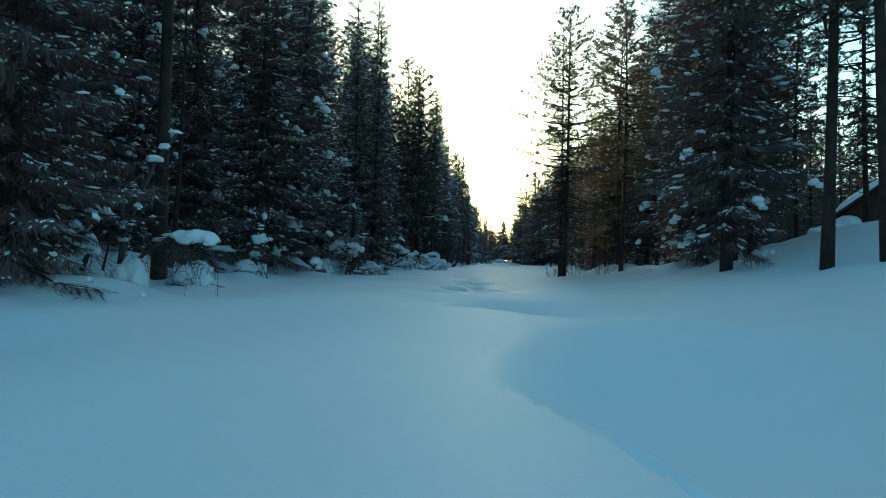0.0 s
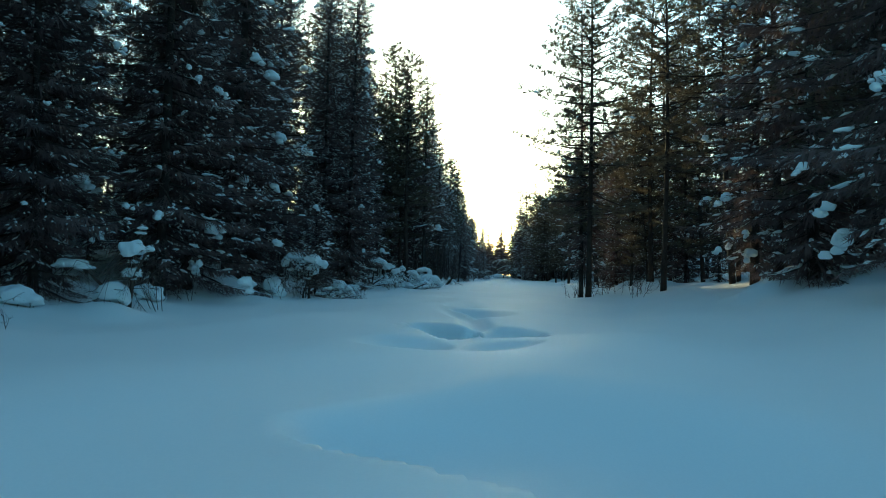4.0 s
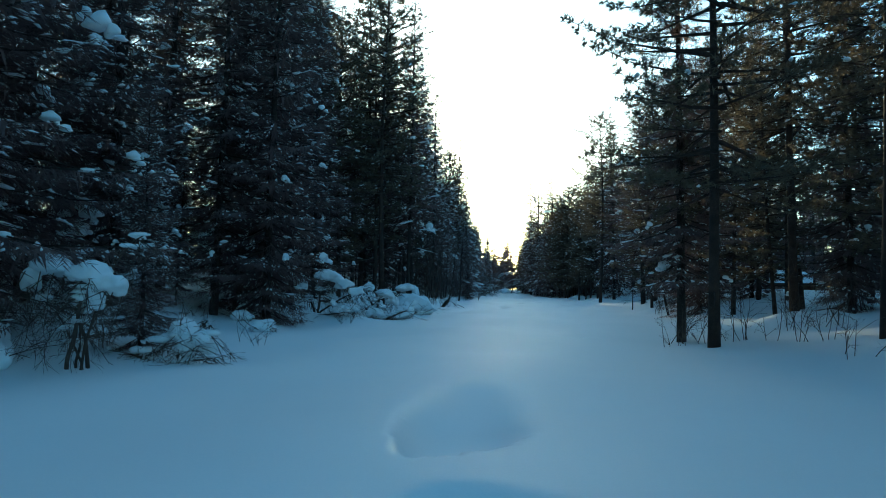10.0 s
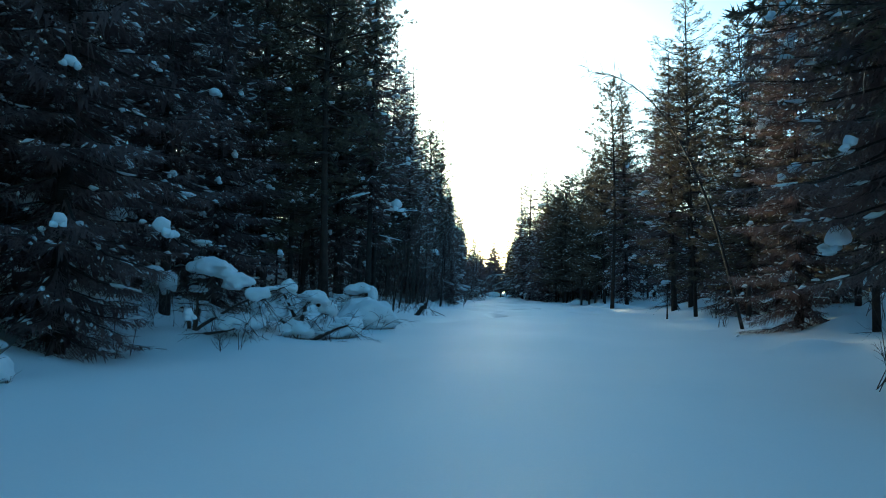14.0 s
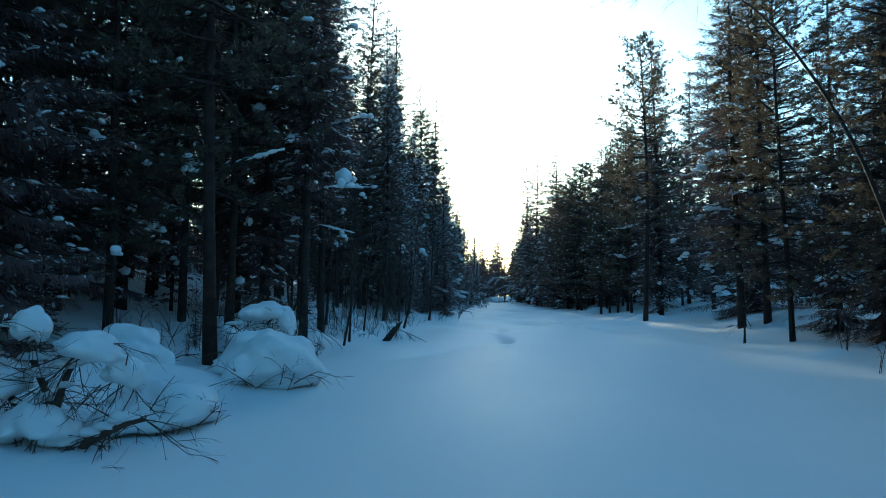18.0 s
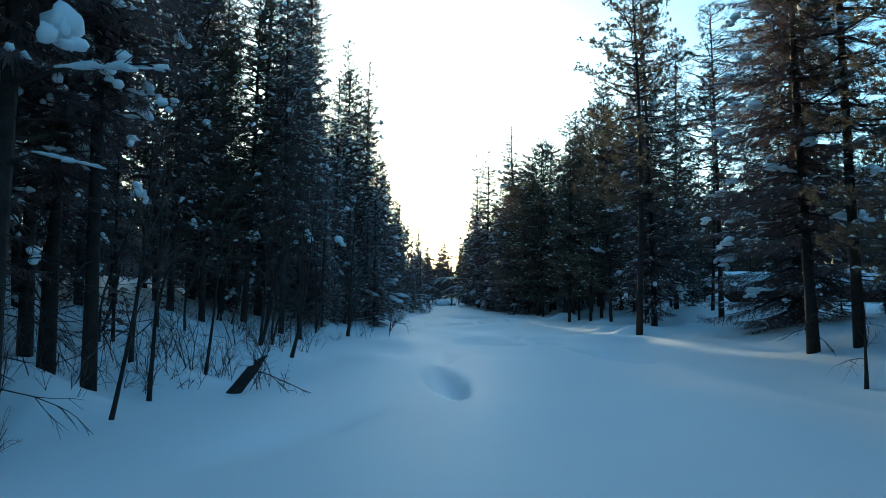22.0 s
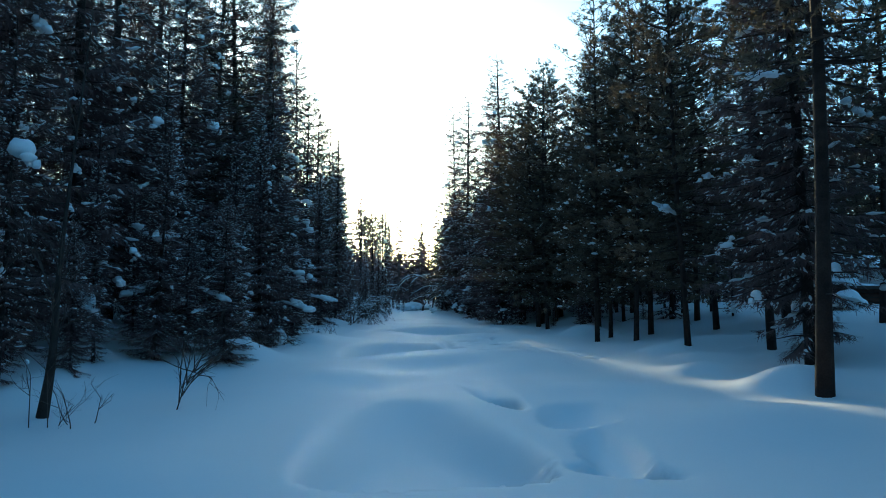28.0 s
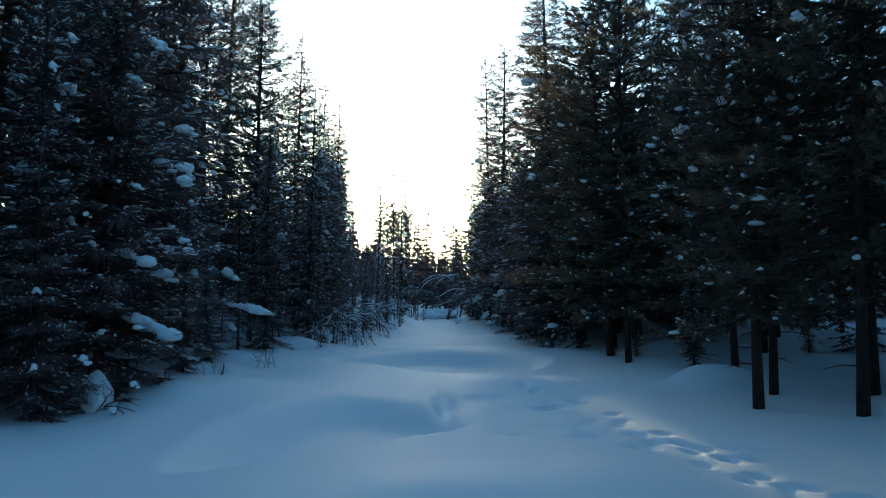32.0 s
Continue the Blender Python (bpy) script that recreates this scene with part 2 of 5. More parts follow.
HOLLOWS += [
    (6.3, 57.6, 1.2, 0.8, 10, -0.10, 1.2), (7.68, 60.12, 0.32, 0.13, -38, 0.80, 1.4), (3.5, 60.6, 0.9, 0.9, 0, -0.14, 1.2), (10.2, 61.7, 1.3, 0.9, 20, -0.16, 1.2), (7.36, 63.62, 0.13, 0.42, 12, 0.95, 1.4),
    (9.2, 64.4, 1.0, 0.7, 0, -0.10, 1.2), (6.3, 65.9, 1.6, 0.7, 20, 0.06, 1.4), (5.2, 66.6, 0.9, 0.8, 0, -0.08, 1.2), (8.5, 66.9, 1.6, 0.8, 10, 0.06, 1.2), (6.4, 68.4, 1.4, 0.8, 0, 0.06, 1.2),
]
HOLLOWS += [
    (8.5, 69.6, 1.2, 0.8, 0, -0.10, 1.3), (7.0, 69.6, 1.5, 0.8, 25, -0.12, 1.2), (8.0, 74.3, 0.18, 0.9, 0, 0.16, 1.3), (12.7, 75.3, 0.75, 0.6, 0, -0.42, 1.4), (9.8, 76.0, 1.3, 1.0, 0, -0.16, 1.3),
    (8.2, 86.0, 2.0, 0.8, 10, 0.16, 1.5), (9.4, 92.0, 1.8, 0.8, -10, 0.14, 1.5),
]
# Basins where the snow has sunk over the water: depth, and the rim as corners (x, y, width of the wall)
BASINS = []
BASINS.append((0.62, ((0.80, 0.6, 0.5), (0.62, 2.2, 0.40), (0.50, 2.8, 0.40), (0.32, 3.67, 0.55), (0.16, 4.15, 0.9), (0.4, 5.6, 1.6), (1.2, 7.6, 2.2), (2.6, 8.2, 2.4), (4.0, 6.6, 2.2), (4.4, 4.2, 2.0), (4.0, 1.0, 2.0), (2.4, 0.2, 1.4))))
BASINS.append((0.21, ((-6.0, 1.0, 2.0), (-6.0, 8.1, 0.9), (-5.3, 7.7, 0.8), (-4.1, 6.7, 0.8), (-3.1, 5.9, 1.0), (-2.2, 5.1, 1.6), (-1.6, 3.2, 2.0), (-2.4, 0.6, 2.0))))
BASINS.append((0.42, ((-0.75, 10.6, 0.5), (-0.63, 10.1, 0.35), (-0.14, 9.68, 0.3), (0.26, 9.39, 0.3), (0.8, 8.94, 0.3), (1.46, 8.5, 0.4), (2.6, 8.0, 0.7), (3.4, 8.7, 1.6), (3.0, 10.6, 1.8), (1.9, 12.0, 1.8), (0.9, 12.6, 1.7), (-0.2, 11.7, 1.1))))
BASINS.append((0.58, ((-0.42, 18.3, 0.6), (-0.36, 17.2, 0.24), (-0.2, 16.5, 0.22), (0.16, 15.25, 0.22), (0.33, 15.02, 0.2), (0.6, 15.25, 0.24), (0.80, 15.9, 0.22), (0.82, 16.6, 0.2), (0.7, 17.4, 0.5), (0.1, 18.6, 0.9))))
BASINS.append((0.35, ((0.74, 15.5, 0.2), (0.9, 15.55, 0.2), (1.66, 16.15, 0.22), (1.78, 16.35, 0.22), (1.95, 17.2, 0.4), (1.7, 18.2, 0.9), (1.0, 18.0, 0.8), (0.84, 16.8, 0.25))))
BASINS.append((0.17, ((-0.95, 14.9, 0.5), (-0.75, 14.2, 0.4), (-0.25, 13.80, 0.35), (0.31, 13.70, 0.3), (0.42, 14.5, 0.4), (0.1, 15.1, 0.7), (-0.5, 15.5, 0.8))))
BASINS.append((0.15, ((0.40, 13.66, 0.3), (0.9, 13.9, 0.3), (1.6, 15.0, 0.3), (1.5, 15.6, 0.5), (0.5, 14.9, 0.6))))
BASINS.append((0.30, ((0.30, 24.9, 0.5), (0.36, 23.6, 0.2), (0.44, 23.2, 0.18), (0.71, 23.32, 0.22), (1.26, 23.85, 0.3), (1.7, 24.7, 0.7), (1.6, 26.6, 1.4), (0.6, 26.6, 1.4))))
BASINS.append((0.25, ((0.45, 22.6, 0.3), (0.52, 22.2, 0.25), (0.68, 21.87, 0.25), (0.79, 21.5, 0.25), (0.88, 20.8, 0.25), (1.0, 19.8, 0.4), (1.8, 20.0, 1.0), (2.2, 21.3, 1.2), (1.7, 22.6, 0.9), (0.9, 22.9, 0.5))))
BASINS.append((0.33, ((3.52, 54.3, 0.7), (3.62, 52.6, 0.4), (3.82, 51.4, 0.25), (3.94, 50.7, 0.15), (4.10, 51.0, 0.22), (4.28, 52.0, 0.4), (4.42, 53.4, 0.7), (4.30, 54.8, 1.0), (3.8, 55.3, 1.0))))
BASINS.append((0.22, ((3.90, 57.9, 0.9), (3.85, 55.9, 0.5), (4.0, 54.8, 0.35), (4.4, 55.0, 0.5), (4.85, 56.8, 0.7), (4.7, 59.2, 1.0))))
BASINS.append((0.38, ((4.8, 61.4, 0.8), (5.0, 59.8, 0.35), (5.7, 59.72, 0.25), (6.43, 59.88, 0.25), (7.10, 59.92, 0.25), (7.25, 60.8, 0.45), (7.15, 61.9, 0.7), (6.9, 63.8, 1.2), (5.8, 64.6, 1.6), (5.0, 63.2, 1.2))))
BASINS.append((0.34, ((6.75, 66.2, 0.9), (6.85, 64.6, 0.8), (7.08, 63.7, 0.5), (7.25, 63.2, 0.25), (7.55, 63.25, 0.25), (7.75, 64.2, 0.7), (7.8, 65.6, 0.9), (7.3, 66.6, 0.9))))
BASINS.append((0.28, ((7.62, 61.6, 0.5), (7.46, 60.6, 0.35), (7.54, 59.80, 0.2), (7.95, 60.0, 0.25), (8.2, 60.9, 0.5), (8.15, 62.0, 0.6))))
BASINS.append((0.22, ((7.4, 61.9, 0.3), (8.0, 61.8, 0.3), (8.7, 62.1, 0.4), (8.7, 63.4, 0.8), (7.8, 63.4, 0.6))))
BASINS.append((0.25, ((7.3, 59.0, 0.3), (7.5, 57.0, 0.25), (8.0, 55.4, 0.3), (8.9, 55.0, 0.9), (9.7, 56.2, 1.4), (9.0, 58.2, 1.2))))
BASINS.append((0.37, ((4.9, 70.4, 0.6), (6.2, 70.95, 0.35), (7.16, 71.6, 0.3), (8.1, 72.4, 0.3), (8.4, 73.2, 0.6), (7.7, 74.8, 1.2), (6.4, 76.0, 1.5), (5.4, 74.8, 1.2), (4.7, 72.4, 0.9))))
BASINS.append((0.35, ((5.0, 80.9, 0.5), (5.9, 80.3, 0.35), (7.4, 78.5, 0.3), (9.4, 77.6, 0.3), (10.0, 78.1, 0.3), (11.6, 81.3, 0.6), (10.2, 83.4, 1.8), (7.0, 83.8, 2.0))))
# A hare's track across the snow near the end of the way
prints = random.Random(31)
TRACK = []
for k in range(70):
    q = prints.random()
    TRACK.append((9.0 + 2.0 * q + prints.gauss(0, 0.55), 75.2 - 6.2 * q + 0.5 * math.sin(7 * q) + prints.gauss(0, 0.6)))


DRIFTS = []
rd = random.Random(12)
for k in range(150):
    by = rd.uniform(4, 100)
    br = rd.uniform(0.3, 0.9)
    bx = float(left_edge(by)) - rd.uniform(-0.2, 3.5) if k < 105 else float(right_edge(by)) + rd.uniform(0.3, 3.5)
    DRIFTS.append((bx, by, br, rd.uniform(0.2, 0.45) * br))
DRIFTS += [(-1.94, 42.6, 0.75, 0.34), (-2.5, 41.9, 0.7, 0.25), (-1.2, 43.0, 0.6, 0.22), (-1.9, 41.1, 0.6, 0.16), (-2.4, 39.2, 0.9, 0.2)]


def basin(x, y, rim):
    """How far the snow has sunk, 0 outside the rim to 1 on the floor."""
    for _ in range(2):
        rim = [tuple(p + k * (q - p) for p, q in zip(a, b)) for a, b in zip(rim, rim[1:] + rim[:1]) for k in (0.25, 0.75)]
    shape = x.shape
    x, y = x.ravel(), y.ravel()
    out = np.zeros(x.shape)
    px, py = [p[0] for p in rim], [p[1] for p in rim]
    at = np.nonzero((x > min(px)) & (x < max(px)) & (y > min(py)) & (y < max(py)))[0]
    if not len(at):
        return out.reshape(shape)
    u, v = x[at], y[at]
    inside, pull = np.zeros(len(at), bool), np.zeros(len(at))
    width, weight = np.zeros(len(at)), np.zeros(len(at))
    for (ax, ay, aw), (bx, by, bw) in zip(rim, rim[1:] + rim[:1]):
        dx, dy = bx - ax, by - ay
        inside ^= ((ay > v) != (by > v)) & (u < dx * (v - ay) / (dy if dy else 1e-9) + ax)
        n = max(1, int(math.hypot(dx, dy) / 0.12))
        for i in range(n):
            k = (i + 0.5) / n
            d2 = (u - ax - k * dx) ** 2 + (v - ay - k * dy) ** 2 + 0.0016
            w = math.hypot(dx, dy) / n / d2
            width, weight = width + w * (aw + k * (bw - aw)), weight + w
            pull += w / np.sqrt(d2)
    width = width / weight
    near = np.clip((np.sqrt(2 / pull) - 0.03) / width, 0, 1)
    crisp = smoothstep(0.8, 0.25, width)
    out[at] = np.where(inside, crisp * (1 - (1 - near) ** 2) + (1 - crisp) * smoothstep(0, 1, near), 0)
    return out.reshape(shape)


def ground(x, y):
    """Snow height, for numpy arrays."""
    x, y = np.asarray(x, float), np.asarray(y, float)
    z = np.interp(y, STREAM_Y, STREAM_Z)
    dl = left_edge(y) - x
    z = z + 1.9 * smoothstep(-0.6, 9, dl) + 0.02 * np.clip(dl, 0, 80)
    dr = x - np.interp(y, BANK_Y, BANK_X)
    z = z + (1.05 + 1.4 * smoothstep(34, 14, y)) * smoothstep(-1.0, 9, dr) + 0.012 * np.clip(dr, 0, 80)
    z = z + 0.05 * np.sin(0.9 * x + 0.35 * y) * np.sin(0.55 * y + 1.3) + 0.03 * np.sin(1.9 * x - 0.8 * y + 2)
    near = np.clip(1 - np.hypot(x - 4, y - 45) / 400, 0, 1)
    for hx, hy, a, b, turn, depth, sharp in HOLLOWS:
        c, s = math.cos(radians(turn)), math.sin(radians(turn))
        u, w = ((x - hx) * c + (y - hy) * s) / a, (-(x - hx) * s + (y - hy) * c) / b
        z = z - depth * np.exp(-np.power(u * u + w * w, sharp))
    for depth, rim in BASINS:
        z = z - depth * basin(x, y, rim)
    for bx, by, br, bh in DRIFTS:
        z = z + bh * np.exp(-((x - bx) ** 2 + (y - by) ** 2) / (br * br))
    for tx, ty in TRACK:
        z = z - 0.06 * np.exp(-np.power(((x - tx) / 0.085) ** 2 + ((y - ty) / 0.10) ** 2, 1.3))
    return z * near + 2.5 * (1 - near)


def gz(x, y):
    return float(ground(x, y))


def graded(lo, hi, step, far, grow=1.18):
    """Even steps from lo to hi, then wider and wider ones out to far on both sides."""
    mid = list(np.arange(lo, hi + step / 2, step))
    a, b, d = [], [], step
    p = mid[-1]
    while p < hi + far:
        d *= grow
        p += d
        b.append(p)
    d, p = step, mid[0]
    while p > lo - far:
        d *= grow
        p -= d
        a.append(p)
    return np.array(a[::-1] + mid + b)


def make_ground():
    xs, ys = graded(-7, 15, 0.14, 1400, 1.12), graded(0, 84, 0.16, 1400, 1.12)
    for a, b in ((-0.9, 2.1), (3.6, 8.2), (9.4, 12.6)):
        xs = np.concatenate([xs[(xs < a) | (xs > b)], np.arange(a, b, 0.06)])
    for a, b in ((1.0, 5.0), (8.0, 11.0), (13.4, 18.6), (20.4, 25.0), (50.4, 55.4), (59.2, 66.4), (69.0, 75.4)):
        ys = np.concatenate([ys[(ys < a) | (ys > b)], np.arange(a, b, 0.07)])
    xs, ys = np.sort(xs), np.sort(ys)
    X, Y = np.meshgrid(xs, ys)
    Z = ground(X, Y)
    nx, ny = len(xs), len(ys)
    me = bpy.data.meshes.new("ground")
    co = np.stack([X.ravel(), Y.ravel(), Z.ravel()], 1)
    i = np.arange(nx * ny).reshape(ny, nx)
    q = np.stack([i[:-1, :-1].ravel(), i[:-1, 1:].ravel(), i[1:, 1:].ravel(), i[1:, :-1].ravel()], 1)
    me.vertices.add(len(co))
    me.vertices.foreach_set("co", co.ravel())
    me.loops.add(q.size)
    me.loops.foreach_set("vertex_index", q.ravel())
    me.polygons.add(len(q))
    me.polygons.foreach_set("loop_start", np.arange(0, q.size, 4))
    me.polygons.foreach_set("use_smooth", np.ones(len(q), bool))
    me.update(calc_edges=True)
    me.materials.append(M_SNOW)
    tagged(new("ground", me), "deep untouched snow over a frozen stream and its banks", "snow", kind="structure")


make_ground()


def make_sun_disc():
    """The low sun itself, far beyond the woods, in the sun lamp's direction from the end of the way."""
    far = 420.0
    bm = bmesh.new()
    bmesh.ops.create_uvsphere(bm, u_segments=32, v_segments=16, radius=far * math.tan(radians(0.30)))
    me = bpy.data.meshes.new("sun_disc")
    bm.to_mesh(me)
    bm.free()
    me.materials.append(glow("sun_glow", (1.0, 0.80, 0.50), 8.0))
    ob = new("sun_disc", me)
    ob.location = Vector((7.0, 62.0, 3.5)) + sun_dir * far
    tagged(ob, "low bright sun behind the far trees", "sun", kind="structure")


make_sun_disc()


# ---- trees ----
def twig_tree(g, rnd, p, d, length, radius, depth, spread=0.5, droop=0.0):
    """Bare twigs, forking."""
    pts = [p]
    q = p.copy()
    for k in range(3):
        d = (d + Vector((rnd.gauss(0, 0.10), rnd.gauss(0, 0.10), rnd.gauss(0, 0.10) - droop))).normalized()
        q = q + d * (length / 3)
        pts.append(q.copy())
    g.tube(pts, [radius, radius * 0.85, radius * 0.7, radius * 0.5], 4 if radius > 0.008 else 3)
    if depth > 0:
        for k in range(rnd.randint(2, 4)):
            j = rnd.randint(1, 3)
            dd = (d + Vector((rnd.gauss(0, spread), rnd.gauss(0, spread), rnd.gauss(0, spread * 0.7)))).normalized()
            twig_tree(g, rnd, pts[j], dd, length * rnd.uniform(0.4, 0.7), radius * 0.55, depth - 1, spread, droop)


def trunk_geo(rnd, height, radius, sides=8, wobble=0.05, steps=9):
    g = Geo()
    pts, rad = [], []
    px, py = rnd.uniform(0, 9), rnd.uniform(0, 9)
    for k in range(steps + 1):
        s = k / steps
        z = height * s
        pts.append((wobble * height * 0.1 * math.sin(px + 3 * s) - wobble * height * 0.1 * math.sin(px),
                    wobble * height * 0.1 * math.sin(py + 3 * s) - wobble * height * 0.1 * math.sin(py), z - (0.4 if k == 0 else 0)))
        rad.append(radius * (1.25 if k == 0 else 1.0) * (1 - s) ** 0.8 + 0.012)
    g.tube(pts, rad, sides)
    return g, pts


def along(pts, z):
    for a, b in zip(pts, pts[1:]):
        if z <= b[2]:
            s = (z - a[2]) / (b[2] - a[2])
            return Vector(a).lerp(Vector(b), s)
    return Vector(pts[-1])


def make_spruce(seed, height, reach, base, detail=1.0, snow=1.0, big=6, label=""):
    rnd = random.Random(seed)
    root = new("spruce_tree")
    tg, tp = trunk_geo(rnd, height, (0.0056 if base < 2 else 0.0048) * height + 0.012, 7)
    part("trunk", tg, M_BARK, root, smooth=True)
    limbs, crown, cap = Geo(), Geo(), Geo()
    z = 0.5
    while z < base and base > 2:
        a = rnd.uniform(0, 6.28)
        out = Vector((math.cos(a), math.sin(a), rnd.uniform(-0.5, 0.05)))
        twig_tree(limbs, rnd, along(tp, z), out.normalized(), rnd.uniform(0.3, 0.9), 0.009, 2, 0.4, 0.08)
        z += rnd.uniform(0.08, 0.2)
    big_fleck = 1.15 if detail > 0.8 else 1.6
    z = base
    step = 0.26 / (0.35 + 0.65 * detail)
    while z < height - 0.15:
        s = (z - base) / (height - base)
        n = rnd.randint(4, 6) if s < 0.85 else 3
        a0 = rnd.uniform(0, 6.28)
        for k in range(n):
            a = a0 + 6.28 * k / n + rnd.uniform(-0.4, 0.4)
            L = (reach * (1 - s) ** 0.72 + 0.12) * rnd.uniform(0.55, 1.15)
            if s < 0.08:
                L *= rnd.uniform(0.4, 0.9)
            tilt = 0.35 * s - 0.42 * (1 - s) + rnd.uniform(-0.15, 0.15)
            out = Vector((math.cos(a), math.sin(a), 0))
            p0 = along(tp, z + rnd.uniform(-0.1, 0.1))
            m = 4
            axis = []
            for i in range(m + 1):
                t = i / m
                axis.append(p0 + out * (L * t * math.cos(tilt)) + Vector((0, 0, L * (math.sin(tilt) * t - 0.16 * t * (1 - t) + 0.10 * t * t))))
            if L > 0.35 and detail > 0.4:
                limbs.tube(axis[::2], [0.006 + 0.012 * L, 0.004 + 0.006 * L, 0.003], 3)
            side = Vector((-out.y, out.x, 0))
            count = max(3, int(L / (0.062 if detail > 0.8 else 0.075) * detail))
            for i in range(count):
                t = 0.12 + 0.88 * (i + rnd.random()) / count
                q = t * m
                j = min(int(q), m - 1)
                p = axis[j].lerp(axis[j + 1], q - j)
                d_ax = (axis[j + 1] - axis[j]).normalized()
                tl = (0.10 + 0.26 * L * (1 - 0.75 * t)) * rnd.uniform(0.7, 1.25)
                wid = (0.030 + 0.055 * tl) * (1.0 if detail > 0.8 else 1.6 if detail > 0.4 else 2.6)
                for sg in (-1, 1):
                    d = (d_ax * 0.75 + side * (sg * rnd.uniform(0.5, 1.0)) + Vector((0, 0, rnd.uniform(-0.7, 0.10)))).normalized()
                    sd = d.cross(Vector((rnd.uniform(-0.6, 0.6), rnd.uniform(-0.6, 0.6), 1))).normalized()
                    if detail < 0.8:
                        crown.blade(p, d, tl, wid, sd)
                    else:
                        for i2 in range(7):
                            h = rnd.uniform(0.35, 0.9) * (1 if i2 % 2 else -1)
                            e = (d + sd * h + Vector((0, 0, rnd.uniform(-0.4, 0.15)))).normalized()
                            crown.spine(p + d * (tl * (i2 + 0.5) / 7.5), e, (0.05 + 0.30 * tl) * rnd.uniform(0.7, 1.2), 0.007 + 0.006 * tl, sd)
                    if rnd.random() < 0.14 * min(snow, 1.5):
                        cap.fleck(p + d * (tl * rnd.uniform(0.3, 0.9)) + Vector((0, 0, 0.012)), d, rnd.uniform(0.05, 0.15) * big_fleck, rnd.uniform(0.010, 0.024) * big_fleck, rnd.uniform(0.014, 0.034) * big_fleck)
                if rnd.random() < 0.5 and detail > 0.4:
                    d = (d_ax * 0.4 + Vector((rnd.uniform(-0.3, 0.3), rnd.uniform(-0.3, 0.3), -0.8))).normalized()
                    crown.spine(p, d, tl * 0.8, wid * 0.6, side)
            crown.blade(axis[-2], (axis[-1] - axis[-2]).normalized(), L / m + 0.10, 0.02, side)
            # a ridge of snow lying along the drooping limb
            if L > 0.3 and rnd.random() < 0.9 * snow:
                t0 = rnd.uniform(0.25, 0.85)
                run = min(rnd.uniform(0.10, 0.30) / L, 1.0 - t0)
                line, thick = [], rnd.uniform(0.016, 0.040)
                for i in range(4):
                    q = min(t0 + run * i / 3, 0.999) * m
                    j = int(q)
                    line.append(axis[j].lerp(axis[j + 1], q - j) + side * rnd.gauss(0, 0.012) + Vector((0, 0, 0.012 + 0.5 * thick + rnd.gauss(0, 0.006))))
                cap.tube(line, [thick * 0.35, thick * rnd.uniform(0.7, 1.1), thick * rnd.uniform(0.6, 1.2), thick * 0.3], 5)
        z += step * rnd.uniform(0.8, 1.2) * (1.0 if s < 0.6 else 0.8)
    clumps = []
    for k in range(int(1.5 * big * snow)):
        q = rnd.random() ** 1.3
        zz = base + (height - base) * q * 0.8
        a = rnd.uniform(0, 6.28)
        r = reach * (1 - q * 0.8) ** 0.72 * rnd.uniform(0.55, 1.0)
        p = along(tp, zz) + Vector((math.cos(a) * r, math.sin(a) * r, -0.25 * r))
        w = rnd.uniform(0.05, 0.17)
        g = cap if detail < 0.8 else Geo()
        drop = Vector((math.cos(a), math.sin(a), -0.9)).normalized()
        g.lump(p, w * rnd.uniform(0.8, 1.2), w * rnd.uniform(0.7, 1.0), w * rnd.uniform(0.8, 1.1), rnd, a, 6, 9)
        for i in range(6):
            o = p + drop * (w * rnd.uniform(-0.9, 1.7)) + Vector((rnd.gauss(0, 0.45), rnd.gauss(0, 0.45), rnd.gauss(0, 0.25))) * w
            g.lump(o, w * rnd.uniform(0.25, 0.65), w * rnd.uniform(0.25, 0.6), w * rnd.uniform(0.3, 0.7), rnd, a + rnd.uniform(-1, 1), 5, 7)
        if g is not cap:
            clumps.append(g)
    for k in range(int(14 * snow)):
        q = rnd.random() ** 1.2
        a = rnd.uniform(0, 6.28)
        r = reach * (1 - q * 0.85) ** 0.72 * rnd.uniform(0.6, 1.05)
        p = along(tp, base + (height - base) * q * 0.85) + Vector((math.cos(a) * r, math.sin(a) * r, -0.28 * r))
        w = rnd.uniform(0.035, 0.085)
        cap.lump(p, w * rnd.uniform(0.9, 1.3), w, w * rnd.uniform(0.8, 1.1), rnd, a, 5, 7)
        for i in range(2):
            cap.lump(p + Vector((math.cos(a) * w, math.sin(a) * w, -w)) * rnd.uniform(0.4, 1.4) + Vector((rnd.gauss(0, 0.5), rnd.gauss(0, 0.5), 0)) * w, w * rnd.uniform(0.5, 0.8), w * 0.6, w * rnd.uniform(0.5, 0.9), rnd, a, 4, 6)
    for g in clumps:
        part("snow_clump", g, M_CLUMP, root, smooth=True)
    if len(limbs.v):
        tagged(part("branchwork", limbs, M_BARK, root), kind="stuff")
    tagged(part("crown", crown, M_SPRUCE, root), kind="stuff")
    if len(cap.v):
        tagged(part("bough_snow", cap, M_CLUMP, root, "white snow along the boughs", True), kind="stuff")
    return tagged(root, label or "dark green spruce with snow clumps on drooping boughs", "tree", "forest spruces")


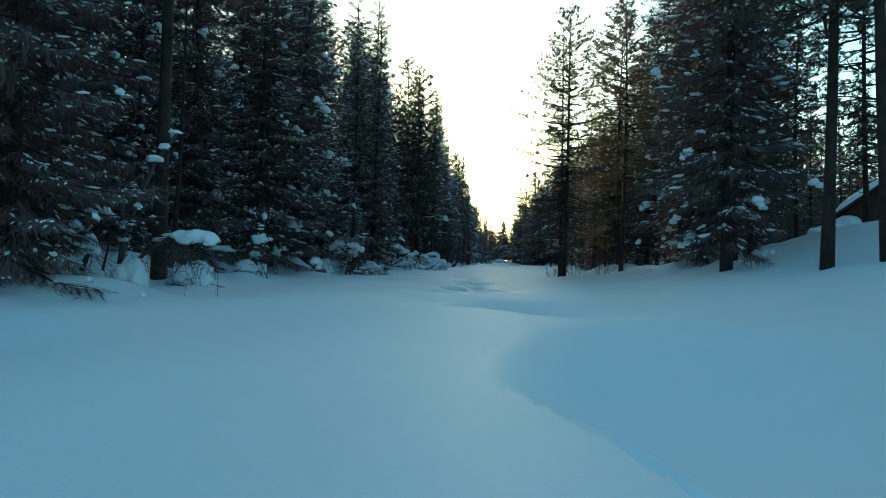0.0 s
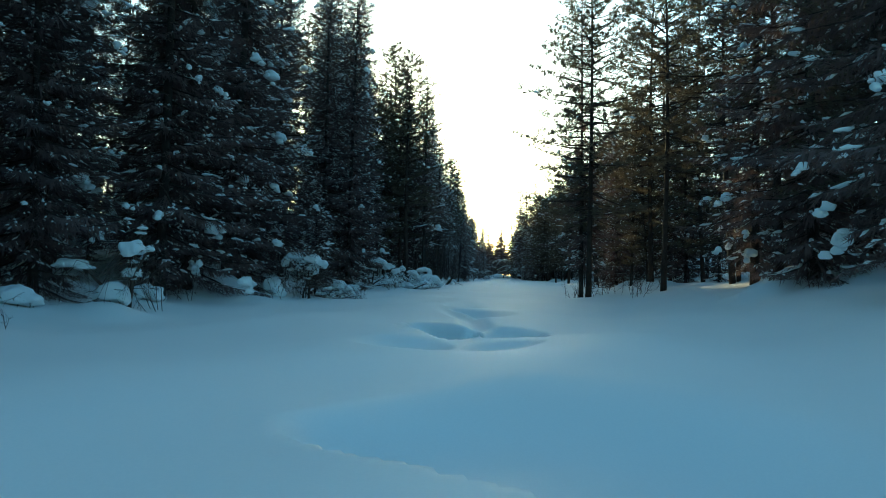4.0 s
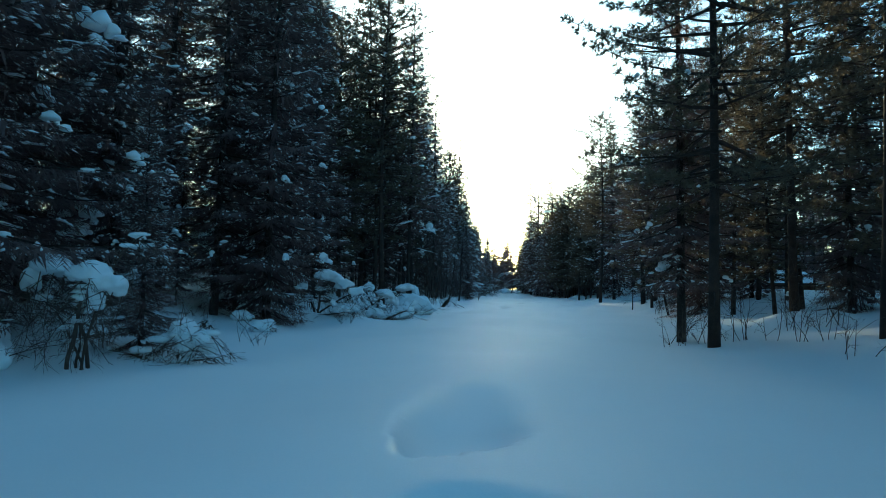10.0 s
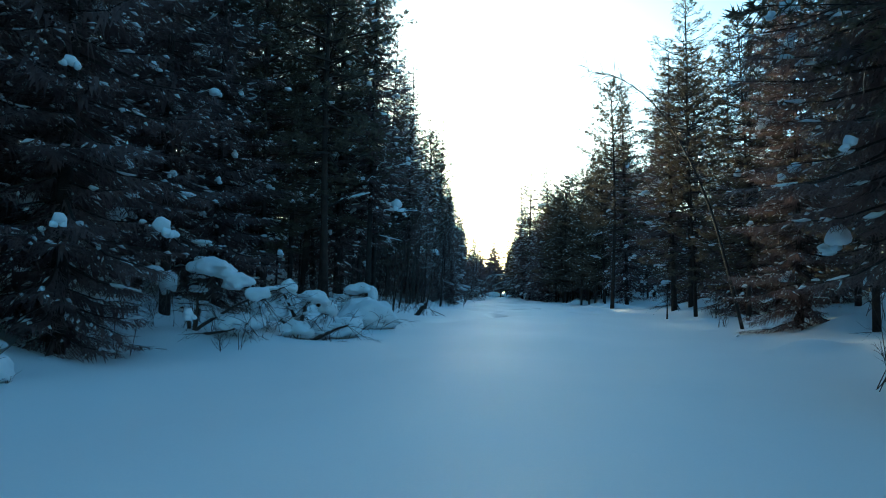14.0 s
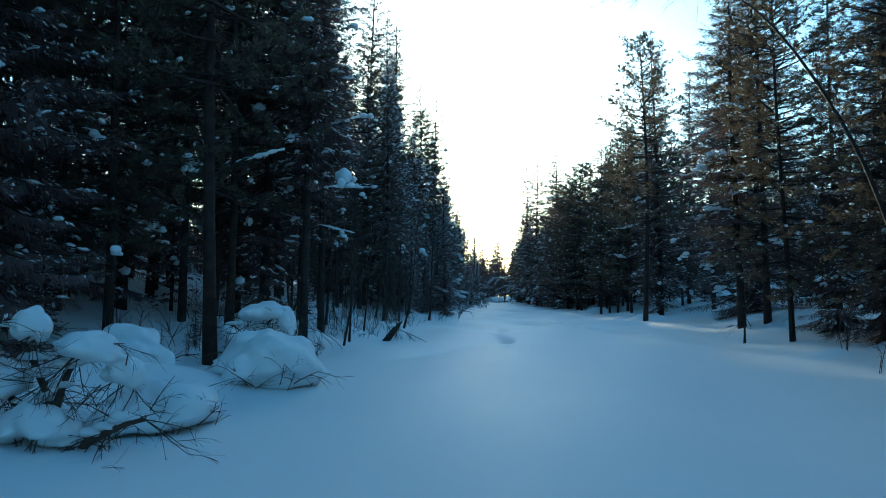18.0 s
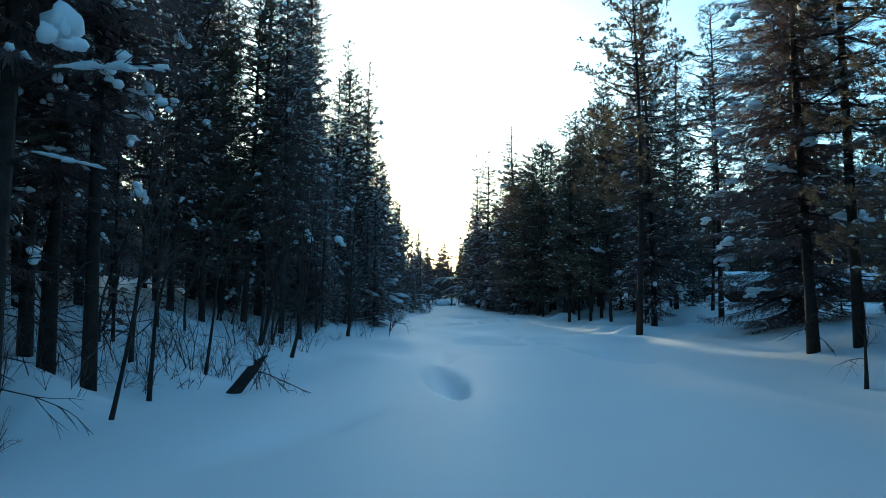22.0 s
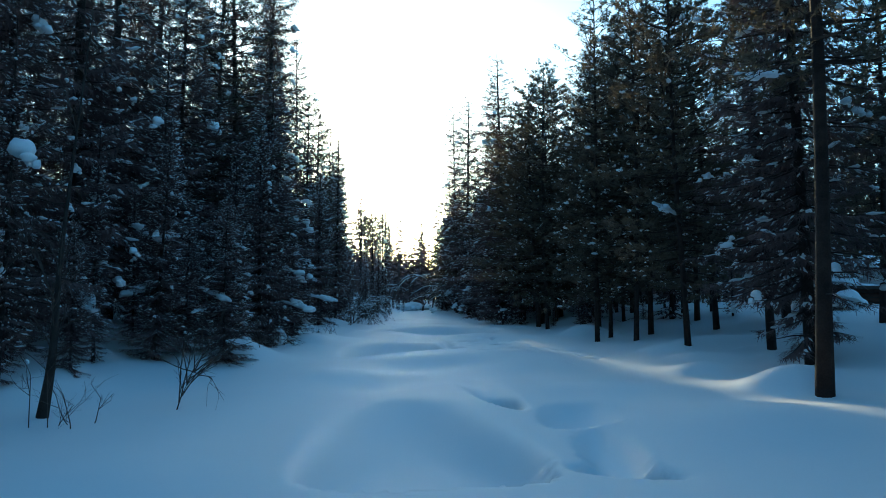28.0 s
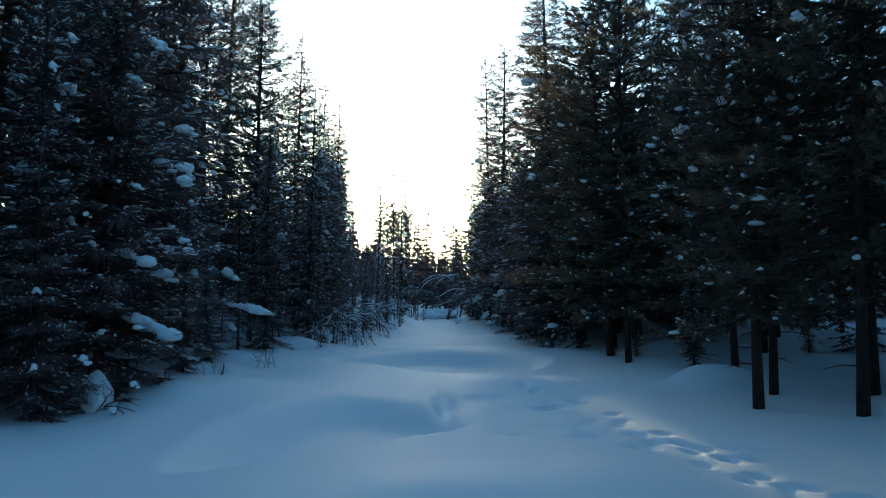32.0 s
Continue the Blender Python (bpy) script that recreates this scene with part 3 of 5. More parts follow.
def make_pine(seed, height, reach, base, detail=1.0, snow=1.0, gap=0.0, label=""):
    rnd = random.Random(seed)
    root = new("pine_tree")
    tg, tp = trunk_geo(rnd, height, (0.0060 if base > 2.5 else 0.0046) * height + 0.014, 9, 0.12)
    part("trunk", tg, M_PINEBARK, root, smooth=True)
    limbs, crown, cap = Geo(), Geo(), Geo()
    # dead snags below the crown
    z = 0.8
    while z < base + 1.5:
        if rnd.random() < 0.55:
            a = rnd.uniform(0, 6.28)
            L = rnd.uniform(0.3, 1.1)
            p0 = along(tp, z)
            out = Vector((math.cos(a), math.sin(a), rnd.uniform(-0.35, 0.1)))
            limbs.tube([p0, p0 + out * L * 0.5, p0 + out * L + Vector((0, 0, -0.12 * L))], [0.016, 0.010, 0.004], 3)
        z += 0.28
    z = base
    while z < height - 0.2:
        s = (z - base) / (height - base)
        n = rnd.randint(3, 5)
        a0 = rnd.uniform(0, 6.28)
        for k in range(n):
            if rnd.random() < gap:
                continue
            a = a0 + 6.28 * k / n + rnd.uniform(-0.5, 0.5)
            prof = math.sin(math.pi * min(1, 0.30 + 0.70 * s)) ** 0.75 if s < 0.97 else 0.2
            L = (reach * prof + 0.15) * rnd.uniform(0.55, 1.15)
            tilt = -0.25 + 0.75 * s + rnd.uniform(-0.15, 0.2)
            out = Vector((math.cos(a), math.sin(a), 0))
            side = Vector((-out.y, out.x, 0))
            p0 = along(tp, z + rnd.uniform(-0.15, 0.15))
            axis = [p0 + out * (L * t * math.cos(tilt)) + side * (0.08 * L * math.sin(4 * t + a)) + Vector((0, 0, L * (math.sin(tilt) * t - 0.10 * t + 0.22 * t * t))) for t in (0, 0.33, 0.66, 1)]
            limbs.tube(axis, [0.010 + 0.014 * L, 0.007 + 0.009 * L, 0.008, 0.004], 4)
            tw = max(3, int((2 + L / 0.22) * (0.4 + 0.6 * detail)))
            for i in range(tw):
                t = 0.30 + 0.70 * (i + rnd.random()) / tw
                q = t * 3
                j = min(int(q), 2)
                p = axis[j].lerp(axis[j + 1], q - j)
                d_ax = (axis[j + 1] - axis[j]).normalized()
                d = (d_ax * 0.7 + side * rnd.choice((-1, 1)) * rnd.uniform(0.2, 1.1) + Vector((0, 0, rnd.uniform(-0.25, 0.6)))).normalized()
                tl = rnd.uniform(0.18, 0.50) * (0.45 + 0.55 * min(L, 1.6)) * (1.15 - 0.5 * t)
                e = p + d * tl
                if detail > 0.8:
                    limbs.tube([p, e], [0.006, 0.003], 3)
                if rnd.random() < 0.16 * snow:
                    cap.fleck(e + Vector((0, 0, 0.05)), d, rnd.uniform(0.08, 0.22), rnd.uniform(0.02, 0.05), rnd.uniform(0.02, 0.05))
                puffs = 4 if detail > 0.8 else 3
                for c in range(puffs):
                    o = p.lerp(e, 0.35 + 0.65 * (c + 1) / puffs) + Vector((rnd.gauss(0, 0.04), rnd.gauss(0, 0.04), rnd.gauss(0.01, 0.03)))
                    nb = 13 if detail > 0.8 else 5
                    for b in range(nb):
                        dd = (d * 0.55 + Vector((rnd.gauss(0, 0.7), rnd.gauss(0, 0.7), rnd.gauss(0.2, 0.6)))).normalized()
                        if detail > 0.8:
                            crown.spine(o, dd, rnd.uniform(0.06, 0.14), 0.011, dd.orthogonal().normalized())
                        else:
                            crown.blade(o, dd, rnd.uniform(0.12, 0.24), 0.040 if detail > 0.4 else 0.055, dd.orthogonal().normalized())
            if rnd.random() < 0.3 * snow:
                p, w = axis[2].lerp(axis[3], rnd.random()) + Vector((0, 0, 0.05)), rnd.uniform(0.04, 0.09)
                cap.lump(p, w * rnd.uniform(1.0, 1.7), w, w * rnd.uniform(0.6, 0.9), rnd, a, 4, 6)
                cap.lump(p + d_ax * w, w * 0.8, w * 0.7, w * 0.6, rnd, a, 4, 6)
        z += rnd.uniform(0.24, 0.40) / (0.5 + 0.5 * detail)
    tagged(part("branchwork", limbs, M_PINEBARK, root), kind="stuff")
    tagged(part("crown", crown, M_PINE, root), kind="stuff")
    if len(cap.v):
        tagged(part("bough_snow", cap, M_CLUMP, root, "white snow pads on the boughs", True), kind="stuff")
    return tagged(root, label or "tall pine with a bare trunk rising from snow", "tree", "forest pines")


SPRUCES = [make_spruce(10 + i, 13.0, r, b, 1.0, q, big) for i, (r, b, q, big) in enumerate(
    ((1.9, 0.4, 1.0, 6), (1.5, 0.7, 1.1, 5), (2.2, 0.3, 1.2, 6), (1.7, 1.6, 0.8, 4), (1.1, 0.5, 1.0, 4), (1.7, 2.9, 1.0, 4), (1.4, 3.6, 1.0, 4)))]
LADEN = [make_spruce(18 + i, 13.0, 2.2 + 0.2 * i, 0.25, 1.0, 2.2, 9, "dark spruce with low boughs heavily laden with snow") for i in range(2)]
LIMBLESS = SPRUCES[5:]
SPRUCES = SPRUCES[:5]
PINES = [make_pine(40 + i, 13.0, r, b, 1.0, q, g) for i, (r, b, q, g) in enumerate(
    ((2.45, 3.0, 0.5, 0.12), (2.1, 2.0, 1.2, 0.0), (1.9, 1.7, 1.2, 0.0), (1.9, 4.4, 0.6, 0.12)))]
MID_SPRUCES = [make_spruce(50 + i, 13.0, r, b, 0.5, 1.5, 4) for i, (r, b) in enumerate(((1.9, 0.4), (1.5, 0.6), (1.2, 0.4)))]
MID_PINES = [make_pine(55 + i, 13.0, r, b, 0.5, 1.0, 0.0) for i, (r, b) in enumerate(((2.0, 2.0), (1.8, 1.6)))]
LOW_SPRUCES = [make_spruce(60 + i, 13.0, r, b, 0.17, 0.15, 2) for i, (r, b) in enumerate(((2.0, 0.5), (1.6, 0.9), (1.3, 0.6)))]
LOW_PINES = [make_pine(80 + i, 13.0, r, b, 0.24, 0.2, 0.05) for i, (r, b) in enumerate(((2.1, 3.0), (1.8, 2.0)))]
USED = {}


def plant(ob, x, y, height, rnd, lean=(0, 0), wide=1.0):
    """Sets one tree: the first use moves the original, later ones copy it."""
    k = height / 13.0
    m = pose(x, y, gz(x, y) - 0.05, lean[0], lean[1], rnd.uniform(0, 360)) @ Matrix.Diagonal((k * wide, k * wide, k, 1))
    if ob.name not in USED:
        USED[ob.name] = True
        ob.matrix_basis = m
        return ob
    c = copy_thing(ob, m)
    return c


rt = random.Random(5)


def join_woods(name, sources, spots, label):
    """Many trees behind the front rows, as one mass. spots: (source, x, y, height, turn)."""
    mats, data = [], {}
    cos, loops, totals, idx, base = [], [], [], [], 0
    for o in sources:
        data[o.name] = []
        for ch in o.children:
            me = ch.data
            v = np.empty(len(me.vertices) * 3)
            me.vertices.foreach_get("co", v)
            lv = np.empty(len(me.loops), np.int64)
            me.loops.foreach_get("vertex_index", lv)
            lt = np.empty(len(me.polygons), np.int64)
            me.polygons.foreach_get("loop_total", lt)
            if me.materials[0] not in mats:
                mats.append(me.materials[0])
            data[o.name].append((v.reshape(-1, 3), lv, lt, mats.index(me.materials[0])))
    for o, x, y, h, turn in spots:
        k = h / 13.0
        c, n = math.cos(turn) * k, math.sin(turn) * k
        for v, lv, lt, mi in data[o.name]:
            cos.append(np.stack([v[:, 0] * c - v[:, 1] * n + x, v[:, 0] * n + v[:, 1] * c + y, v[:, 2] * k + gz(x, y) - 0.05], 1))
            loops.append(lv + base)
            totals.append(lt)
            idx.append(np.full(len(lt), mi))
            base += len(v)
    co, lv, lt, mi = (np.concatenate(q) for q in (cos, loops, totals, idx))
    me = bpy.data.meshes.new(name)
    me.vertices.add(len(co))
    me.vertices.foreach_set("co", co.ravel())
    me.loops.add(len(lv))
    me.loops.foreach_set("vertex_index", lv)
    me.polygons.add(len(lt))
    me.polygons.foreach_set("loop_start", np.concatenate([[0], np.cumsum(lt)[:-1]]))
    for m in mats:
        me.materials.append(m)
    me.polygons.foreach_set("material_index", mi)
    me.update(calc_edges=True)
    me.validate()
    return tagged(new(name, me), label, "forest", kind="stuff")


# Trees told apart along the banks: kind, variant, x, y, height
TREES = []
# The bank with the bushes
TREES += [
    ("s", 1, -6.2, 21.6, 16.5), ("s", 0, -6.3, 23.5, 16.0), ("h", 1, -6.4, 27.6, 14.5), ("h", 0, -4.1, 29.3, 4.2), ("s", 3, -5.0, 35.1, 13.5),
    ("s", 0, -3.9, 35.9, 12.0), ("s", 1, -5.6, 38.9, 13.7), ("p", 3, -1.7, 45.2, 14.0), ("s", 1, -5.3, 46.8, 15.8), ("b", 1, -0.85, 48.6, 14.5),
    ("s", 4, -2.1, 50.0, 15.8), ("b", 1, -0.8, 50.7, 12.0), ("b", 0, -1.4, 50.9, 12.0), ("s", 1, 0.2, 67.6, 12.0), ("h", 0, 1.8, 69.1, 9.4),
    ("s", 1, -0.7, 71.6, 13.6), ("s", 2, 0.9, 71.6, 11.0), ("p", 2, 1.3, 74.1, 12.6), ("h", 1, 2.7, 74.6, 7.0), ("s", 1, -0.9, 75.3, 12.5),
]
TREES += [
    ("s", 2, 0.6, 77.0, 11.5), ("h", 0, 3.1, 78.6, 7.2), ("s", 1, 1.6, 80.5, 11.0), ("s", 2, 3.7, 81.6, 7.5), ("s", 2, 0.0, 82.0, 12.0),
    ("p", 2, 3.0, 82.8, 10.3), ("p", 1, 1.2, 84.5, 11.5), ("s", 1, 4.2, 85.6, 7.0), ("s", 0, 2.2, 86.5, 11.0), ("s", 0, 4.3, 89.4, 6.6),
    ("s", 1, 0.3, 89.6, 13.0), ("s", 0, 2.9, 90.5, 9.5), ("p", 2, 2.0, 93.5, 10.5), ("s", 1, 3.3, 95.0, 9.0), ("s", 0, 3.4, 100.0, 8.5),
    ("s", 4, 2.9, 107, 9.6),
]
# The bank with the cabins
TREES += [
    ("p", 3, 7.15, 10.3, 12.0), ("p", 3, 6.8, 11.4, 12.5), ("s", 1, 6.65, 15.1, 14.0), ("p", 1, 8.0, 17.6, 13.0), ("p", 1, 11.6, 17.6, 12.5),
    ("p", 2, 9.2, 19.2, 13.0), ("s", 0, 8.2, 20.5, 13.0), ("s", 2, 10.2, 21.5, 13.5), ("p", 3, 9.05, 23.4, 12.5), ("s", 1, 10.8, 24.5, 13.0),
    ("p", 1, 12.0, 24.8, 13.0), ("s", 1, 9.3, 25.3, 13.0), ("p", 1, 11.0, 29.9, 12.0), ("p", 3, 8.3, 30.0, 12.0), ("p", 0, 5.9, 31.3, 13.3),
    ("p", 2, 11.0, 33.0, 13.0), ("s", 3, 6.1, 33.5, 12.5), ("p", 3, 9.6, 35.2, 13.0), ("s", 0, 11.3, 35.6, 10.0), ("s", 2, 9.9, 41.9, 12.0),
]
TREES += [
    ("p", 1, 10.85, 50.0, 11.5), ("p", 3, 12.3, 53.9, 12.5), ("w", 0, 11.9, 54.7, 12.5), ("s", 4, 17.2, 59.0, 3.0), ("h", 1, 14.9, 59.5, 12.0),
    ("p", 3, 11.5, 62.8, 12.2), ("p", 3, 15.3, 64.4, 11.0), ("p", 1, 12.8, 68.8, 11.5), ("p", 1, 13.0, 72.1, 12.0), ("h", 0, 18.3, 72.4, 10.0),
    ("p", 2, 13.9, 73.1, 12.0), ("p", 2, 12.3, 73.2, 11.0), ("p", 1, 13.1, 74.2, 11.0), ("p", 1, 13.4, 75.9, 11.0), ("p", 2, 12.5, 79.0, 11.0),
    ("d", 1, 12.6, 80.6, 11.3), ("d", 2, 13.3, 82.7, 11.6), ("p", 1, 13.0, 84.5, 11.3), ("d", 2, 14.8, 84.6, 11.8), ("f", 0, 12.4, 86.2, 11.0),
]
TREES += [
    ("d", 1, 13.4, 88.2, 11.8), ("d", 1, 15.1, 90.4, 11.8), ("f", 2, 12.5, 91.0, 10.6), ("s", 2, 5.6, 92.5, 3.8), ("d", 2, 13.5, 93.6, 11.6),
    ("s", 1, 6.4, 96.0, 3.8), ("f", 1, 12.3, 96.2, 11.4), ("d", 2, 14.9, 96.6, 11.0), ("d", 1, 13.2, 98.7, 10.8), ("s", 1, 12.0, 99.7, 12.0),
    ("d", 2, 12.2, 102.2, 9.6), ("f", 0, 12.5, 105.6, 9.0),
]
TREES += [("h", 1, 2.72, 68.5, 3.0)]
STANDING = {}
for kind, i, x, y, h in TREES:
    STANDING[(x, y)] = plant({"s": SPRUCES, "p": PINES, "b": LIMBLESS, "w": LIMBLESS, "h": LADEN, "d": PINES, "f": SPRUCES}[kind][i], x, y, h, rt, wide=1.6 if kind == "w" else 1.4 if kind in "df" else 1.2 if kind == "h" else 1.0)


def snowy_bough(tree, start, end, radius, snow):
    """A bare bough of a standing tree with snow lying on it; places in the world."""
    rnd = random.Random(int(end[2] * 100))
    a, b = Vector(start), Vector(end)
    pts = [a.lerp(b, k / 7) + Vector((0, rnd.gauss(0, 0.02), 0.10 * math.sin(math.pi * k / 7) + rnd.gauss(0, 0.015))) for k in range(8)]
    g = Geo()
    g.tube(pts, [radius * (1 - 0.75 * k / 7) for k in range(8)], 6)
    for k in range(7):
        d = (b - a).normalized() + Vector((rnd.gauss(0, 0.5), rnd.gauss(0, 0.5), rnd.gauss(0, 0.3)))
        q = pts[rnd.randint(2, 7)]
        g.tube([q, q + d.normalized() * rnd.uniform(0.2, 0.5)], [0.008, 0.003], 3)
    ob = part("bough", g, M_BARK, tree)
    ob.matrix_parent_inverse = tree.matrix_basis.inverted()
    g = Geo()
    line = [pts[2].lerp(pts[7], k / 15) for k in range(16)]
    bulge = [snow * (0.25 + 0.55 * rnd.random() * math.sin(math.pi * (k + 0.5) / 16)) for k in range(16)]
    g.tube([p + Vector((0, 0, radius + 0.5 * q)) for p, q in zip(line, bulge)], bulge, 8)
    for k in range(2):
        p, w = line[rnd.randint(6, 14)], snow * rnd.uniform(0.7, 1.1)
        g.lump((p.x, p.y, p.z + 0.02), w * 1.5, w, w * 0.9, rnd, math.atan2((b - a).y, (b - a).x), 7, 12)
    cap = part("bough_snow", g, M_CLUMP, ob, smooth=True)


taken = [(x, y) for _, _, x, y, _ in TREES]


def free(x, y, gap):
    return all((x - a) ** 2 + (y - b) ** 2 > gap * gap for a, b in taken)


def fill(n, side, d0, d1, y0, y1, gap, spr, pin, share, h0, h1, spots=None, wide=1.0):
    """Scatters trees in a band behind a bank's edge."""
    rt = random.Random(int(n * 7 + 13 * y0 + 101 * d0 + 31 * h0 + 5 * y1 + 3 * side))
    made = tries = 0
    while made < n and tries < n * 40:
        tries += 1
        y = rt.uniform(y0, y1)
        d = rt.uniform(d0, d1)
        x = float(left_edge(y)) - d if side < 0 else float(right_edge(y)) + d
        if not free(x, y, gap) or (side > 0 and 18 < x < 29 and 62 < y < 79) or (side > 0 and 13 < x < 22 and 20 < y < 34):
            continue
        if side > 0 and 36 < y < 67 and x < 26 and 0.405 < (x - 0.5) / (y - 16) < 0.535 and rt.random() < 0.8:
            continue
        if side > 0 and 6 < y < 34 and 0.60 < x / y < 0.84:
            continue
        if side > 0 and 50 < y < 72 and 0.60 < (x - 3.9) / (y - 48) < 0.80 and rt.random() < 0.85:
            continue
        if side > 0 and 28 < y < 48 and 8.1 < x + 0.063 * (y - 26) < 9.7:
            continue
        if side > 0 and 52 < y < 64 and x < 19 and h0 > 5:
            continue
        low = side < 0 and y > 84 and -0.3 < x + 0.063 * (y - 165) < 2.0 and h0 > 2.5
        taken.append((x, y))
        pool = spr if rt.random() < share else pin
        made += 1
        if spots is not None:
            spots.append((rt.choice(pool), x, y, max(1.6, 0.1 * (y - 66)) if low else rt.uniform(h0, h1), rt.uniform(0, 6.28)))
            continue
        plant(rt.choice(pool), x, y, max(1.6, 0.1 * (y - 66)) if low else rt.uniform(h0, h1), rt, (rt.gauss(0, 1), rt.gauss(0, 1)), wide)


W1, W2, W3 = [], [], []
fill(24, -1, 0.9, 6, 6, 31, 1.4, SPRUCES, PINES, 0.9, 13, 17)
fill(14, -1, 0.9, 6, 31, 44, 1.5, SPRUCES, PINES, 0.9, 9, 14)
fill(12, -1, 3.0, 8, 51, 63, 1.4, SPRUCES, PINES, 0.6, 9, 13)
fill(8, -1, 1.4, 6, 43, 52, 1.4, SPRUCES, PINES, 0.45, 10, 14)
fill(7, -1, 0.8, 4, 44, 63, 1.0, LIMBLESS, PINES, 0.9, 9, 13.5)
fill(9, -1, 0.6, 3.0, 43, 48.5, 0.8, MID_SPRUCES, MID_PINES, 1.0, 0.9, 3.2)
fill(24, -1, 1.9, 6.5, 62, 84, 1.2, SPRUCES, PINES, 0.85, 8, 12.5)
fill(26, -1, 0.5, 6, 84, 113, 1.3, MID_SPRUCES, MID_PINES, 0.9, 5, 9.5)
fill(18, -1, 1.2, 6, 6, 43, 0.9, SPRUCES, PINES, 1.0, 2.0, 5.5)
fill(14, -1, 1.4, 6.5, 84, 112, 1.1, SPRUCES, PINES, 0.85, 6.5, 9.5)
fill(26, -1, -0.2, 2.2, 83, 104, 0.7, LOW_SPRUCES, LOW_PINES, 1.0, 1.2, 2.4, W1)
# tall bare-trunked trees added so that their crowns shade the bank
fill(6, -1, 2.5, 9, 43, 54, 1.1, LIMBLESS, PINES[3:], 0.5, 12, 15)
fill(20, -1, 0.8, 8, 76, 112, 0.9, LOW_SPRUCES, LOW_PINES, 1.0, 2.0, 5.0, W1)
fill(40, -1, 2.6, 10, 44, 63, 0.8, LOW_SPRUCES, LOW_PINES, 1.0, 2.5, 5.5, W1)
fill(22, -1, 0.5, 4, 63, 84, 0.9, SPRUCES, PINES, 1.0, 2.5, 6.0)
fill(10, 1, 4.0, 12, 12, 40, 1.4, MID_SPRUCES, MID_PINES, 0.5, 9.5, 12.5)
fill(8, 1, 2.0, 7, 8, 32, 2.2, SPRUCES, PINES, 0.2, 9, 12.5)
fill(26, 1, 1.4, 6, 33, 84, 1.7, SPRUCES, PINES, 0.35, 9, 12)
fill(40, 1, -0.2, 2.6, 79, 112, 0.75, MID_SPRUCES, MID_PINES, 0.75, 8.5, 11.5, wide=1.45)
fill(26, 1, 1.0, 5, 74, 104, 0.9, MID_SPRUCES, MID_PINES, 0.5, 9, 12, wide=1.35)
fill(44, 1, 2.4, 8, 84, 114, 1.2, LOW_SPRUCES, LOW_PINES, 0.6, 8, 11.5, W2)
fill(10, 1, 1.2, 8, 74, 100, 1.2, MID_SPRUCES, MID_PINES, 0.4, 8, 11.5)
fill(18, 1, 0.3, 6, 86, 116, 0.9, LOW_SPRUCES, LOW_PINES, 1.0, 2.5, 6, W2)
fill(28, -1, 2, 10, 7, 34, 1.3, MID_SPRUCES, MID_PINES, 0.9, 13, 17.5)
snowy_bough(STANDING[(-0.85, 48.6)], (-0.8, 48.6, 5.2), (0.75, 48.4, 5.35), 0.03, 0.07)
snowy_bough(STANDING[(-0.85, 48.6)], (-0.8, 48.6, 6.5), (0.5, 48.3, 6.9), 0.03, 0.07)
snowy_bough(STANDING[(-0.85, 48.6)], (-0.8, 48.6, 4.4), (0.3, 48.2, 4.3), 0.025, 0.04)
snowy_bough(STANDING[(-1.7, 45.2)], (-1.7, 45.2, 5.0), (-0.5, 44.9, 5.3), 0.03, 0.06)
snowy_bough(STANDING[(11.5, 62.8)], (11.5, 62.8, 6.2), (10.4, 62.4, 6.0), 0.03, 0.08)
snowy_bough(STANDING[(11.9, 54.7)], (11.9, 54.7, 5.6), (10.3, 53.7, 5.7), 0.03, 0.10)
snowy_bough(STANDING[(12.8, 68.8)], (12.8, 68.8, 4.9), (11.6, 67.8, 5.2), 0.03, 0.12)
snowy_bough(STANDING[(9.9, 41.9)], (9.9, 41.9, 3.2), (9.0, 41.0, 2.9), 0.03, 0.10)
snowy_bough(STANDING[(1.8, 69.1)], (1.8, 69.1, 3.5), (2.9, 68.2, 3.2), 0.02, 0.10)
snowy_bough(STANDING[(1.8, 69.1)], (1.8, 69.1, 4.5), (1.5, 68.0, 4.4), 0.02, 0.12)
snowy_bough(STANDING[(1.8, 69.1)], (1.8, 69.1, 3.8), (0.9, 67.9, 3.3), 0.02, 0.10)
snowy_bough(STANDING[(2.7, 74.6)], (2.7, 74.6, 3.2), (4.1, 73.9, 2.9), 0.02, 0.13)
snowy_bough(STANDING[(2.7, 74.6)], (2.7, 74.6, 4.2), (3.8, 73.6, 4.0), 0.02, 0.13)
snowy_bough(STANDING[(3.1, 78.6)], (3.1, 78.6, 3.4), (4.6, 77.9, 3.2), 0.02, 0.13)
fill(100, -1, 6, 24, -10, 128, 1.8, LOW_SPRUCES, LOW_PINES, 0.7, 8, 13.5, W1)
fill(30, -1, 6, 13, 42, 64, 0.9, LOW_SPRUCES, LOW_PINES, 1.0, 1.5, 4.5, W1)
fill(14, -1, 5, 20, 26, 52, 1.6, LOW_SPRUCES, LOW_PINES, 0.9, 9, 13, W1)
fill(60, -1, 7, 22, 20, 125, 1.0, LOW_SPRUCES, LOW_PINES, 1.0, 2.5, 5.5, W1)
fill(30, 1, 5, 14, 8, 84, 1.0, LOW_SPRUCES, LOW_PINES, 1.0, 1.5, 4.5, W2)
fill(40, 1, 10, 30, 30, 125, 1.0, LOW_SPRUCES, LOW_PINES, 1.0, 2.5, 5.5, W2)
fill(24, 1, 7, 24, -10, 34, 2.0, LOW_SPRUCES, LOW_PINES, 0.5, 9, 12, W2)
